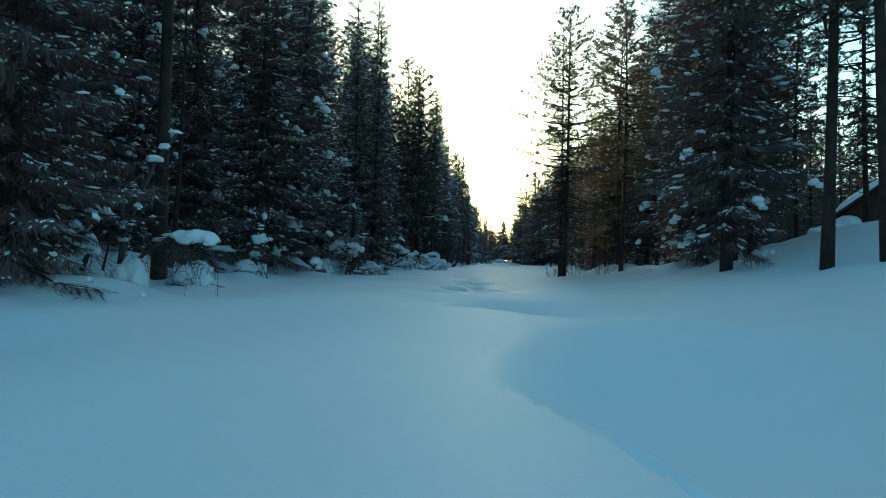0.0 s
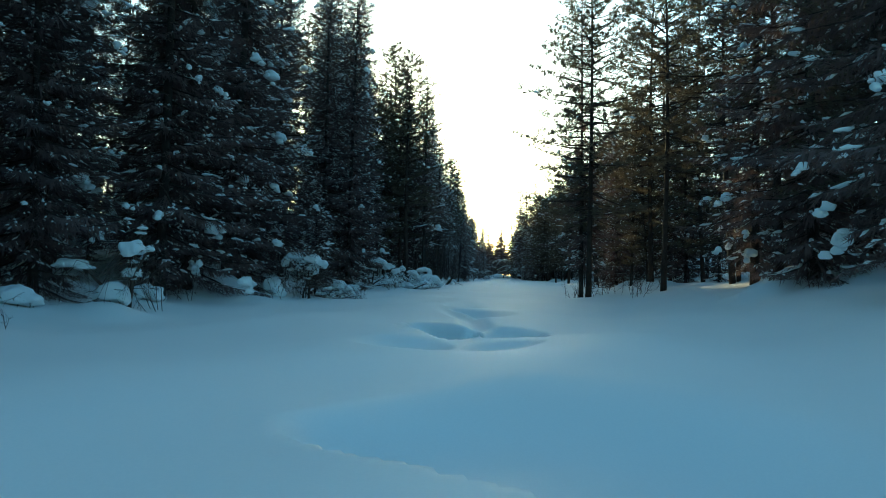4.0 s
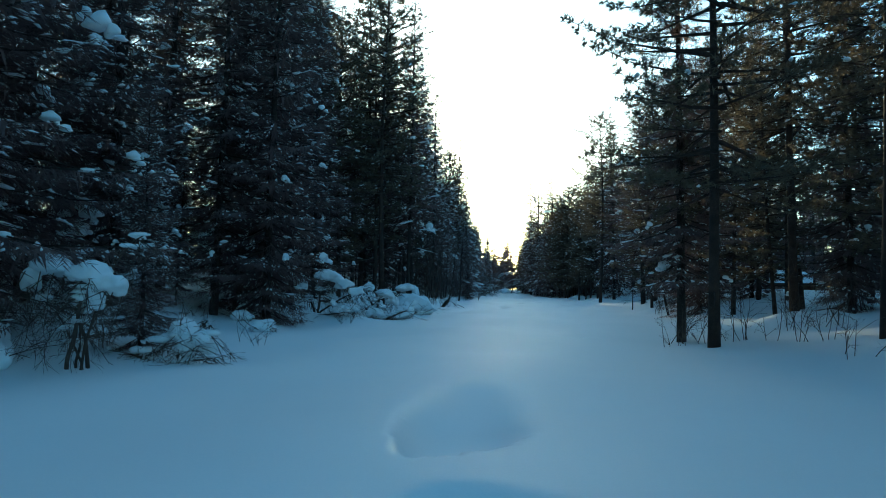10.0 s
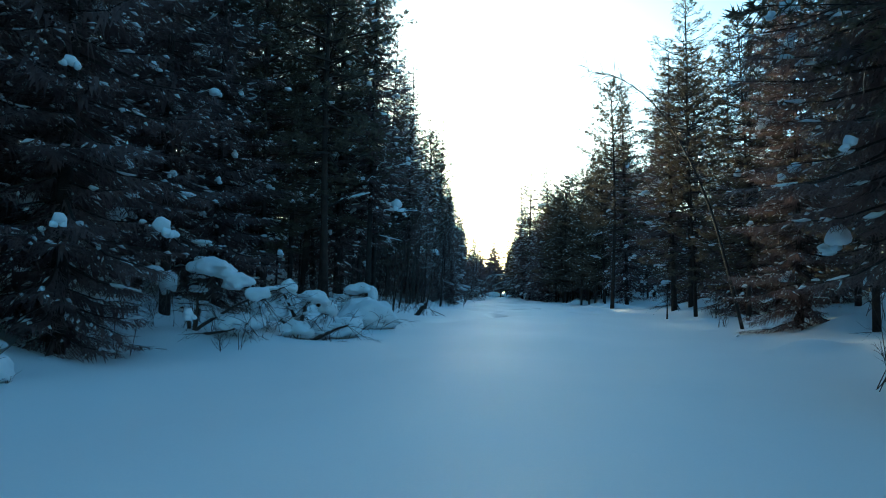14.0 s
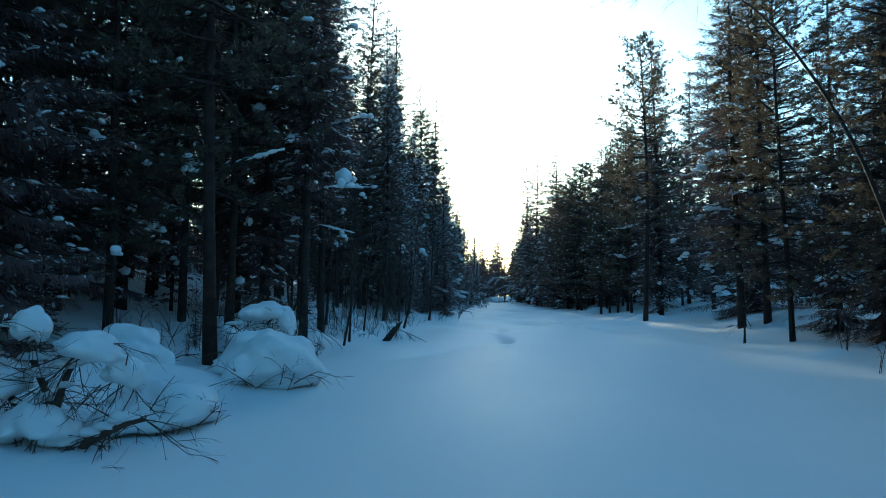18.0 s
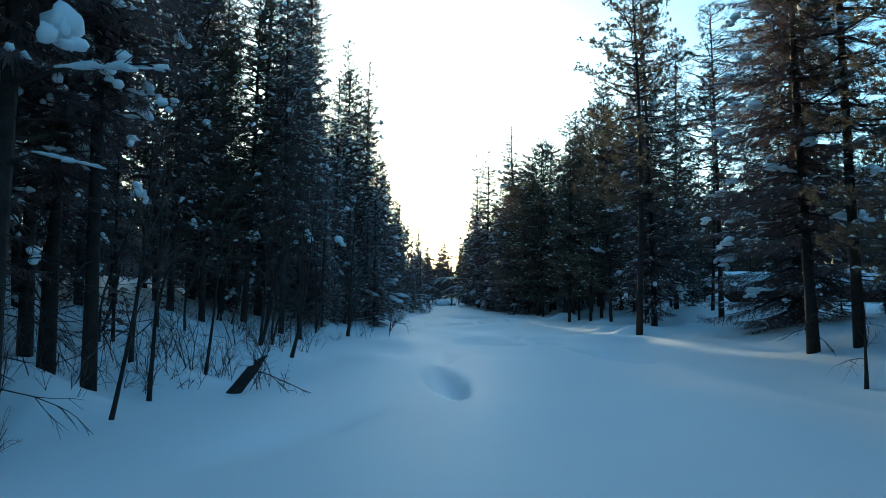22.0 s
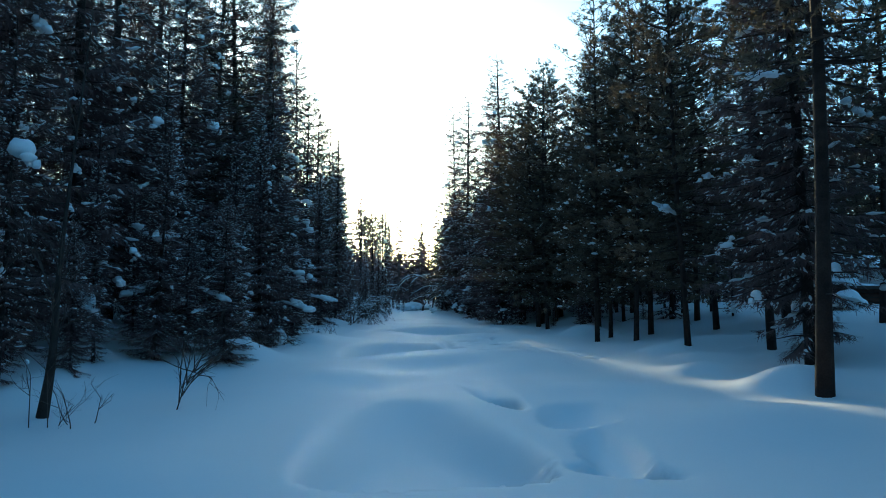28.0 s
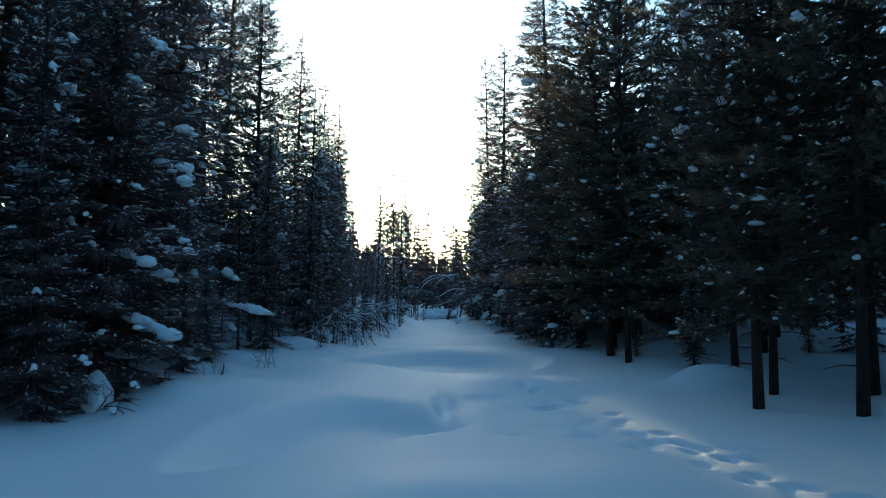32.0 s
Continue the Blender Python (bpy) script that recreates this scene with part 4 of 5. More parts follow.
fill(50, 1, 11, 28, 60, 105, 1.5, LOW_SPRUCES, LOW_PINES, 0.6, 9, 12.5, W2)
fill(150, 1, 6, 30, 34, 128, 1.5, LOW_SPRUCES, LOW_PINES, 0.5, 8, 12, W2)
# unseen trees behind the start, added only to block light from the back
fill(16, -1, 0, 16, -35, -4, 1.8, LOW_SPRUCES, LOW_PINES, 0.7, 10, 14, W3)
fill(16, 1, 0, 16, -35, -4, 1.8, LOW_SPRUCES, LOW_PINES, 0.5, 10, 14, W3)
LOWS = LOW_SPRUCES + LOW_PINES
fill(16, 1, 13, 30, 35, 50, 1.5, LOW_SPRUCES, LOW_PINES, 0.6, 9, 12.5, W2)
fill(50, 1, 14, 34, 79, 112, 1.1, LOW_SPRUCES, LOW_PINES, 0.8, 9, 13, W2)
fill(40, 1, 8, 20, 64, 92, 1.0, LOW_SPRUCES, LOW_PINES, 1.0, 3, 6.5, W2)
fill(46, -1, 3.5, 13, 84, 124, 0.9, LOW_SPRUCES, LOW_PINES, 1.0, 8, 11.5, W1)
join_woods("woods_west", LOWS, W1, "dense dark conifers behind the steeper bank")
join_woods("woods_east", LOWS, W2, "dense dark conifers behind the flat bank and cabins")
join_woods("woods_south", LOWS, W3, "unseen conifers added behind the start to block light")
for o in LOWS:
    for ch in list(o.children):
        bpy.data.objects.remove(ch)
    bpy.data.objects.remove(o)


def far_woods():
    """The wood beyond, one mass of small trees."""
    rnd = random.Random(77)
    g = Geo()
    for k in range(2000):
        y = rnd.uniform(-60, 240)
        if k < 900:
            y = rnd.uniform(116, 210)
            x = rnd.uniform(-35, 60)
            if abs(x - 10.2) < 2.0 and y < 124:
                continue
        elif rnd.random() < 0.5:
            x = float(left_edge(y)) - rnd.uniform(19, 60)
        else:
            x = float(right_edge(y)) + rnd.uniform(20, 60)
        h, r = rnd.uniform(8, 11.5), rnd.uniform(1.3, 2.2)
        gap = x + 0.063 * (y - 165)
        if y > 112 and 3.9 < gap < 4.7:
            h = min(h, max(1.2, 0.1 * (y - 76) - 1.4))
        elif y > 112 and 0.0 < gap < 2.4:
            h = max(1.0, min(h, 1.1 + 0.1 * (y - 47) - gz(x, y)))
        elif rnd.random() < 0.3:
            h *= 0.45
        b = Vector((x, y, gz(x, y)))
        g.tube([b - Vector((0, 0, 0.3)), b + Vector((0, 0, h))], [0.12, 0.02], 4)
        z = rnd.uniform(0.3, 1.5)
        while z < h:
            q = z / h
            for i in range(5):
                a = rnd.uniform(0, 6.28)
                L = (r * (1 - q) ** 0.75 + 0.15) * rnd.uniform(0.6, 1.1)
                d = Vector((math.cos(a), math.sin(a), rnd.uniform(-0.5, 0.1))).normalized()
                g.blade(b + Vector((0, 0, z)), d, L, 0.10 + 0.14 * L, Vector((-d.y, d.x, rnd.uniform(-0.8, 0.8))).normalized())
            z += 0.36
    ob = new("far_woods", g.mesh("far_woods", M_SPRUCE))
    tagged(ob, "distant dark conifer wood beyond the snowy banks", "forest", kind="stuff")


far_woods()
# High-crowned pines added in the sun's path to cut the lit strip of snow
SUN_BREAK_PINES = [make_pine(90 + i, 13.0, 1.5, 8.4 + 0.4 * i, 0.5, 0.3, 0.1, "distant pine with a high crown, added to shade the low sun") for i in range(2)]
for i, (x, y, h) in enumerate(((7.9, 144, 11.5), (4.9, 147, 12), (5.4, 142, 11.2), (5.9, 146, 11.8), (6.4, 143, 12.2), (8.4, 148, 11.6), (7.4, 149, 11.0), (5.1, 152, 12.4))):
    plant(SUN_BREAK_PINES[i % 2], x, y, h, rt)


for i, (x, y, h) in enumerate(((11.1, 160.5, 12.8), (10.0, 157, 9.8), (12.6, 163, 10.5), (9.2, 154, 9.0), (13.4, 158, 9.4))):
    plant(MID_SPRUCES[i % 3], x, y, h, rt)


# ---- bushes, fallen wood and snow caps ----
def make_shrub(seed, x, y, height, stems, lean=(0, 0), label=""):
    rnd = random.Random(seed)
    root = new("bare_shrub")
    root.location = (x, y, gz(x, y) - 0.08)
    for k in range(stems):
        g = Geo()
        a = rnd.uniform(0, 6.28)
        p = Vector((math.cos(a), math.sin(a), 0)) * rnd.uniform(0, 0.25 + 0.1 * height)
        d = Vector((rnd.gauss(lean[0], 0.3), rnd.gauss(lean[1], 0.3), 1)).normalized()
        twig_tree(g, rnd, p, d, height * rnd.uniform(0.4, 0.9), 0.003 + 0.005 * height, 3, 0.5)
        part("stem", g, M_TWIG, root)
    return tagged(root, label or "bare dark shrub with thin twigs standing in snow", "shrub", "bank shrubs")


def make_mound(seed, x, y, rx, ry, h, turn=0, twigs=4, label=""):
    """A bush buried under a smooth cap of snow, with twigs and a dark gap below."""
    rnd = random.Random(seed)
    root = new("snow_covered_bush")
    root.location = (x, y, gz(x, y))
    g = Geo()
    g.lump((0, 0, h * 0.32), rx, ry, h * 0.68, rnd, radians(turn), 14, 26)
    for k in range(6):
        a = rnd.uniform(0, 6.28)
        g.lump((math.cos(a) * rx * 0.75, math.sin(a) * ry * 0.75, h * rnd.uniform(0.0, 0.3)), rx * rnd.uniform(0.3, 0.6), ry * rnd.uniform(0.3, 0.6), h * rnd.uniform(0.2, 0.5), rnd, a, 9, 16)
    soften(part("snow_cap", g, M_CLUMP, root, "thick rounded snow cap", True), 0.020 + 0.02 * min(rx, 1), 10)
    g = Geo()
    for k in range(10):
        a = rnd.uniform(0, 6.28)
        p = Vector((math.cos(a) * rx * 0.85, math.sin(a) * ry * 0.85, -0.05))
        twig_tree(g, rnd, p, Vector((rnd.gauss(0, 0.4), rnd.gauss(0, 0.4), 1)).normalized(), h * rnd.uniform(0.3, 0.6), 0.006, 2, 0.5)
    tagged(part("under_twigs", g, M_TWIG, root), kind="stuff")
    for k in range(twigs):
        g = Geo()
        a = rnd.uniform(3.3, 6.1)
        p = Vector((math.cos(a) * rx * 0.8, math.sin(a) * ry * 0.8, 0.05))
        twig_tree(g, rnd, p, Vector((math.cos(a) * 0.9, math.sin(a) * 0.9, rnd.uniform(0.0, 0.9))).normalized(), rnd.uniform(0.3, 0.6) * (0.5 + h), 0.009, 2, 0.5, 0.1)
        part("twig", g, M_TWIG, root)
    return tagged(root, label or "bush buried under a smooth rounded snow cap", "snow mound", "snow-capped bushes")


def make_bent_bush(seed, x, y, stems, caps, label=""):
    """A bush bowed by snow. stems: (end x, end y, end z, radius, sag); caps: (x, y, z, rx, ry, rz, turn), all from the foot."""
    rnd = random.Random(seed)
    root = new("bowed_bush")
    load = Geo()
    root.location = (x, y, gz(x, y) - 0.1)
    for ex, ey, ez, r, sag in stems:
        g = Geo()
        pts = []
        o = Vector((rnd.uniform(-0.15, 0.15), rnd.uniform(-0.15, 0.15), 0))
        for k in range(8):
            t = k / 7
            pts.append(o + Vector((ex * t ** (1 + sag), ey * t ** (1 + sag), ez * (1 - (1 - t) ** (1 + sag)))) + Vector((rnd.gauss(0, 0.015), rnd.gauss(0, 0.015), 0)))
        g.tube(pts, [r * (1 - 0.65 * k / 7) for k in range(8)], 6)
        st = part("stem", g, M_TWIG, root, smooth=True)
        g = Geo()
        for k in range(16):
            j = rnd.randint(2, 7)
            d = Vector((rnd.gauss(0, 0.7), rnd.gauss(0, 0.7), rnd.gauss(-0.1, 0.5))).normalized()
            twig_tree(g, rnd, pts[j], d, rnd.uniform(0.2, 0.6), 0.006, 2, 0.55, 0.10)
        tagged(part("twig_mass", g, M_TWIG, root), kind="stuff")
        for k in range(6):
            j = rnd.randint(3, 7)
            q = pts[j - 1].lerp(pts[j], rnd.random())
            w = rnd.uniform(0.04, 0.09)
            load.lump((q.x, q.y, q.z + r + 0.2 * w), w * rnd.uniform(1.4, 2.6), w, w * rnd.uniform(0.5, 0.9), rnd, math.atan2(ey, ex), 5, 9)
    if len(load.v):
        tagged(part("stem_snow", load, M_CLUMP, root, smooth=True), kind="stuff")
    heaps = []
    for c in caps:
        near = [h for h in heaps if any(math.dist(c[:3], o[:3]) < 0.75 * (max(c[3:6]) + max(o[3:6])) for o in h)]
        heaps = [h for h in heaps if h not in near] + [sum(near, []) + [c]]
    bodies = [Geo() for h in heaps]
    for cx, cy, cz, rx, ry, rz, turn in caps:
        g = next(b for b, h in zip(bodies, heaps) if (cx, cy, cz, rx, ry, rz, turn) in h)
        g.lump((cx, cy, cz), rx * 0.8, ry * 0.85, rz * 0.85, rnd, radians(turn), 10, 18)
        for k in range(6):
            a = rnd.uniform(0, 6.28)
            g.lump((cx + math.cos(a) * rx * 0.6, cy + math.sin(a) * ry * 0.55, cz - rnd.uniform(-0.1, 0.6) * rz), rx * rnd.uniform(0.3, 0.6), ry * rnd.uniform(0.4, 0.7), rz * rnd.uniform(0.5, 0.9), rnd, a, 8, 14)
        dark = Geo()
        for k in range(7):
            p = Vector((cx + rnd.gauss(0, 0.4) * rx, cy + rnd.gauss(0, 0.4) * ry, cz - rz * 0.4))
            twig_tree(dark, rnd, p, Vector((rnd.gauss(0, 0.7), rnd.gauss(0, 0.5) - 0.3, -0.7)).normalized(), rnd.uniform(0.25, 0.5) * (0.4 + cz), 0.007, 2, 0.5)
        tagged(part("twig_mass", dark, M_TWIG, root), kind="stuff")
    for g in bodies:
        soften(part("snow_cap", g, M_CLUMP, root, "curled soft cap of snow", True), 0.025, 7)
    return tagged(root, label or "bare bush bowed down under heavy snow caps", "bush", "snow-bowed bushes")


# left bank, from the start on
make_bent_bush(1, -5.4, 10.9, [(1.3, -0.6, 1.0, 0.05, 0.5), (-0.3, 0.2, 2.3, 0.06, 0.2), (0.9, 0.3, 2.8, 0.06, 0.3)],
               [(1.5, -0.65, 0.95, 0.32, 0.2, 0.14, 10), (1.15, -0.5, 0.98, 0.2, 0.16, 0.13, 0), (0.3, -0.4, 0.35, 0.3, 0.25, 0.3, 0), (-0.4, -0.3, 0.8, 0.14, 0.14, 0.22, 0)],
               "leaning bare birch bush with curled snow caps on the bank")
make_bent_bush(2, -5.6, 18.5, [(0.6, -0.5, 1.1, 0.04, 0.5), (-0.7, -0.3, 0.9, 0.04, 0.4), (0.2, 0.1, 1.5, 0.04, 0.2)],
               [(0.5, -0.5, 1.15, 0.24, 0.2, 0.17, 0), (-0.7, -0.3, 0.85, 0.3, 0.2, 0.12, 20), (0.0, -0.2, 0.35, 0.35, 0.25, 0.25, 0)])
make_mound(3, -5.1, 13.0, 0.4, 0.35, 0.4)
make_mound(4, -6.4, 16.9, 0.3, 0.26, 0.3)
make_mound(5, -5.8, 20.2, 0.32, 0.28, 0.3)
make_mound(6, -6.6, 25.6, 0.5, 0.4, 0.3)
make_bent_bush(7, -4.05, 27.4, [(0.35, -0.2, 1.3, 0.032, 0.3), (-0.40, 0.0, 1.4, 0.030, 0.3), (0.75, 0.1, 1.9, 0.020, 0.5), (0.15, -0.1, 1.0, 0.022, 0.4), (-0.7, 0.1, 1.0, 0.018, 0.3)],
               [(0.26, -0.2, 1.34, 0.27, 0.24, 0.19, 0), (0.52, -0.25, 1.18, 0.20, 0.17, 0.17, -25), (0.36, -0.25, 1.02, 0.11, 0.11, 0.22, 0),
                (-0.42, 0.0, 1.42, 0.27, 0.22, 0.17, 12), (-0.66, 0.05, 1.22, 0.15, 0.14, 0.2, 0), (0.66, 0.1, 1.84, 0.14, 0.09, 0.06, 25)],
               "bare forked bush carrying two large snow caps")
make_mound(8, -4.9, 26.9, 0.34, 0.30, 0.55, twigs=6)
make_bent_bush(9, -3.2, 28.7, [(0.5, -0.1, 0.5, 0.022, 0.5), (-0.7, 0.0, 0.2, 0.026, 0.2), (0.1, -0.2, 0.7, 0.022, 0.3), (0.75, -0.25, 0.2, 0.018, 0.3), (0.3, -0.4, 0.3, 0.018, 0.3)],
               [(0.02, 0.0, 0.60, 0.24, 0.22, 0.15, 0), (0.28, -0.1, 0.42, 0.28, 0.22, 0.22, -30), (-0.30, 0.0, 0.42, 0.26, 0.11, 0.09, 28), (-0.60, 0.0, 0.26, 0.24, 0.1, 0.08, 25)],
               "low bush draped with a tent of snow")
make_mound(10, -4.2, 34.8, 0.26, 0.22, 0.25)
make_mound(11, -3.3, 33.6, 0.28, 0.24, 0.28)
make_bent_bush(12, -3.15, 39.0, [(0.5, -0.3, 1.2, 0.035, 0.4), (1.6, 0.3, 0.9, 0.035, 0.2), (1.3, -0.5, 0.25, 0.03, -0.3), (-0.6, 0, 1.1, 0.04, 0.3), (0.1, 0, 1.7, 0.03, 0.2)],
               [(0.35, -0.2, 1.25, 0.42, 0.3, 0.24, 0), (0.85, -0.2, 0.98, 0.34, 0.24, 0.2, -25), (1.25, -0.2, 0.75, 0.25, 0.2, 0.16, -30), (-0.45, -0.1, 0.95, 0.16, 0.15, 0.26, 0),
                (0.95, -0.3, 0.22, 0.42, 0.3, 0.2, 0), (-0.75, 0, 1.15, 0.2, 0.16, 0.14, 0)],
               "tangled fallen bush heaped with rounded snow caps")
make_bent_bush(13, -1.35, 40.3, [(-0.5, 0.0, 1.1, 0.05, 0.3), (0.3, 0.1, 1.0, 0.05, 0.5), (-0.9, 0.2, 0.8, 0.05, 0.2), (0.8, -0.4, 0.4, 0.05, 0.2)],
               [(-0.35, 0, 1.15, 0.17, 0.16, 0.2, 0), (0.15, 0, 0.95, 0.34, 0.24, 0.16, 0), (-0.7, 0, 0.65, 0.4, 0.28, 0.22, 20), (-0.1, -0.3, 0.3, 0.36, 0.25, 0.2, -20), (0.45, 0.1, 0.7, 0.2, 0.2, 0.2, 0)],
               "snow-laden bush with curling frosted twigs")
make_mound(14, -0.85, 41.1, 0.65, 0.5, 0.5, -10, 3)
make_mound(15, -0.38, 43.7, 0.72, 0.6, 0.82, 0, 5, "bush under a large domed snow cap with a dark gap")
make_bent_bush(16, -0.95, 45.0, [(0.5, -0.2, 1.0, 0.04, 0.5), (-0.4, 0.1, 0.8, 0.03, 0.4), (0.2, 0, 0.8, 0.04, 0.3)],
               [(0.3, -0.2, 1.02, 0.42, 0.24, 0.2, 12), (0.62, -0.3, 0.85, 0.16, 0.16, 0.26, 0)], "bowed bush with one curled snow cap")
make_mound(17, -2.1, 43.3, 0.5, 0.4, 0.6)
make_mound(18, -1.5, 45.9, 0.4, 0.35, 0.6)
make_mound(19, 3.15, 73.5, 0.22, 0.2, 0.5, 0, 9, "small bush under a round snow ball")
SHRUBS = [
    (-5.2, 19.3, 0.9, 5), (-5.9, 22.4, 0.9, 5), (-6.3, 23.1, 0.7, 4), (-4.6, 25.6, 0.6, 4), (-4.5, 29.0, 0.7, 5), (-2.9, 31.2, 0.6, 5),
    (-3.4, 36.4, 0.8, 5), (-2.0, 37.6, 0.7, 4), (-0.4, 47.6, 0.8, 6), (-1.2, 49.2, 0.9, 6), (-0.4, 51.6, 0.8, 6), (1.1, 52.2, 0.7, 6),
    (0.6, 55.5, 0.7, 5), (0.2, 57.7, 1.0, 5), (1.2, 57.2, 0.9, 6), (2.3, 62.4, 0.8, 6), (4.7, 84.8, 1.5, 8), (5.4, 87.5, 1.4, 8),
    (4.3, 79.0, 0.7, 5), (4.0, 76.5, 0.6, 5), (2.2, 68.9, 0.7, 5), (3.2, 69.9, 0.6, 4), (0.9, 53.6, 1.1, 5), (-0.2, 53.1, 1.2, 4),
]
SHRUBS += [
    (5.5, 32.2, 0.7, 5), (5.9, 32.9, 0.8, 6), (6.4, 32.4, 0.7, 6), (6.9, 32.0, 0.8, 6), (7.3, 31.4, 0.8, 5), (7.9, 31.0, 0.7, 5),
    (6.4, 34.6, 0.7, 6), (6.9, 28.9, 0.7, 4), (8.5, 33.5, 0.9, 5), (9.4, 33.1, 0.9, 5), (10.6, 40.2, 0.8, 5), (9.3, 44.5, 0.7, 5),
    (10.2, 47.0, 0.8, 5),
]
for i, (x, y, h, n) in enumerate(SHRUBS):
    make_shrub(200 + i, x, y, h * (1.35 if x > 4.9 and y < 60 else 1.0), n)
rs = random.Random(22)
for i in range(34):
    y = rs.uniform(44, 62) if i < 24 else rs.uniform(11.5, 15)
    make_shrub(340 + i, float(left_edge(y)) - rs.uniform(-0.1, 1.6), y, rs.uniform(0.35, 0.8), rs.randint(3, 5))
rs = random.Random(23)
for i in range(20):
    y = rs.uniform(46, 66)
    make_shrub(380 + i, float(left_edge(y)) - rs.uniform(0.2, 3.2), y, rs.uniform(0.45, 1.0), rs.randint(3, 5))
rs = random.Random(21)
for i in range(34):
    y = rs.uniform(45, 63) if i < 20 else rs.uniform(12, 42)
    x = float(left_edge(y)) - rs.uniform(0.1, 2.6)
    make_shrub(300 + i, x, y, rs.uniform(0.6, 1.3), rs.randint(3, 5))


def make_stump(x, y):
    root = new("broken_snag")
    root.location = (x, y, gz(x, y) - 0.1)
    rnd = random.Random(3)
    g = Geo()
    pts = [Vector((0.42 * t, 0.1 * t, 0.56 * t)) for t in (0, 0.25, 0.5, 0.75, 0.95)]
    g.tube(pts, [0.10, 0.09, 0.085, 0.08, 0.07], 9)
    g.tube([pts[4], pts[4] + Vector((0.12, 0.03, 0.10))], [0.05, 0.008], 5)
    part("stem", g, M_BARK, root, "ragged dark leaning stem")
    g = Geo()
    twig_tree(g, rnd, pts[3], Vector((1, -0.2, -0.1)).normalized(), 0.8, 0.011, 3, 0.5, 0.12)
    part("branch", g, M_TWIG, root)
    g = Geo()
    g.lump((0.25, 0.07, 0.50), 0.16, 0.1, 0.06, rnd, 0.5, 4, 8)
    part("snow_cap", g, M_CLUMP, root, smooth=True)
    tagged(root, "leaning broken dark tree snag in the snow", "dead tree")


make_stump(0.7, 51.7)


def make_birch(seed, x, y, pts, radius, label, twigs=16):
    """A slim bare tree through the given places, from its foot."""
    rnd = random.Random(seed)
    root = new("birch_tree")
    root.location = (x, y, gz(x, y) - 0.15)
    line = []
    P = [Vector(p) for p in pts]
    for a, b in zip(P, P[1:]):
        for k in range(4):
            line.append(a.lerp(b, k / 4) + Vector((rnd.gauss(0, 0.015), rnd.gauss(0, 0.015), 0)))
    line.append(P[-1])
    n = len(line)
    # soften the bends
    for _ in range(3):
        line = [line[0]] + [(line[i - 1] + line[i] * 2 + line[i + 1]) / 4 for i in range(1, n - 1)] + [line[-1]]
    g = Geo()
    g.tube(line, [radius * (1 - 0.93 * (k / (n - 1)) ** 0.7) for k in range(n)], 7)
    part("trunk", g, M_BARK, root, smooth=True)
    g, cap = Geo(), Geo()
    for k in range(twigs):
        j = rnd.randint(n // 3, n - 1)
        d = (line[j] - line[j - 1]).normalized() + Vector((rnd.gauss(0, 0.6), rnd.gauss(0, 0.6), rnd.gauss(0, 0.5)))
        twig_tree(g, rnd, line[j], d.normalized(), rnd.uniform(0.3, 0.9), 0.009, 2, 0.4, 0.06)
        ax = (line[j] - line[j - 1]).normalized()
        if ax.z < 0.75:
            cap.fleck(line[j] + Vector((0, 0, radius * 0.4)), ax, 0.4, 0.03, 0.03)
    tagged(part("branchwork", g, M_TWIG, root), kind="stuff")
    if len(cap.v):
        tagged(part("bough_snow", cap, M_CLUMP, root, smooth=True), kind="stuff")
    return tagged(root, label, "tree", "bare birches")


make_birch(1, 9.4, 43.6, [(0, 0, 0), (-0.5, 0.6, 3.5), (-1.3, 1.8, 6.4), (-2.2, 3.1, 7.9), (-3.0, 4.1, 8.4)], 0.05, "slender bare birch arching over the stream", 46)
make_birch(2, 1.85, 62.9, [(0, 0, 0), (0.16, 0, 0.8), (0.12, 0.1, 2.0), (0.3, 0.3, 5)], 0.08, "crooked leaning birch trunk on the snowy bank", 18)
make_birch(3, 3.2, 63.4, [(0, 0, 0), (0.05, 0, 0.3), (0.2, 0.1, 0.6)], 0.014, "small bare sapling in the snow", 14)
make_birch(4, 0.3, 56.4, [(0, 0, 0), (0.35, 0.2, 1.6), (0.6, 0.4, 4.5)], 0.036, "slim leaning birch stem", 10)
make_birch(5, 0.3, 57.9, [(0, 0, 0), (0.30, 0.2, 1.5), (0.4, 0.4, 4)], 0.032, "slim leaning birch stem", 10)
make_birch(6, 0.0, 53.1, [(0, 0, 0), (0.15, 0.1, 1.5), (0.3, 0.4, 5)], 0.036, "slim upright birch stem", 10)
make_birch(7, -0.1, 50.8, [(0, 0, 0), (0.05, 0.0, 1.5), (0.1, 0.1, 5.5)], 0.04, "slim dark birch stem", 10)
make_birch(8, -0.1, 49.5, [(0, 0, 0), (0.25, 0.1, 1.5), (0.4, 0.4, 4)], 0.034, "slim leaning birch stem", 10)
make_birch(9, -6.6, 15.6, [(0, 0, 0), (0.2, 0, 3), (0.1, 0.2, 9)], 0.09, "slim upright birch trunk on the bank", 14)
make_birch(10, -7.2, 11.8, [(0, 0, 0), (0.25, 0, 3), (0.3, 0.2, 9)], 0.10, "slim upright birch trunk on the bank", 14)
make_birch(11, -6.9, 33.0, [(0, 0, 0), (0.3, 0, 4), (0.9, 0.2, 10.5)], 0.09, "tall thin bare birch among spruces", 20)
make_birch(15, 1.06, 55.58, [(0, 0, 0), (0.15, 0, 0.7), (0.28, 0, 1.4), (0.5, 0.2, 4.2)], 0.055, "leaning dark birch trunk with fine side twigs", 30)
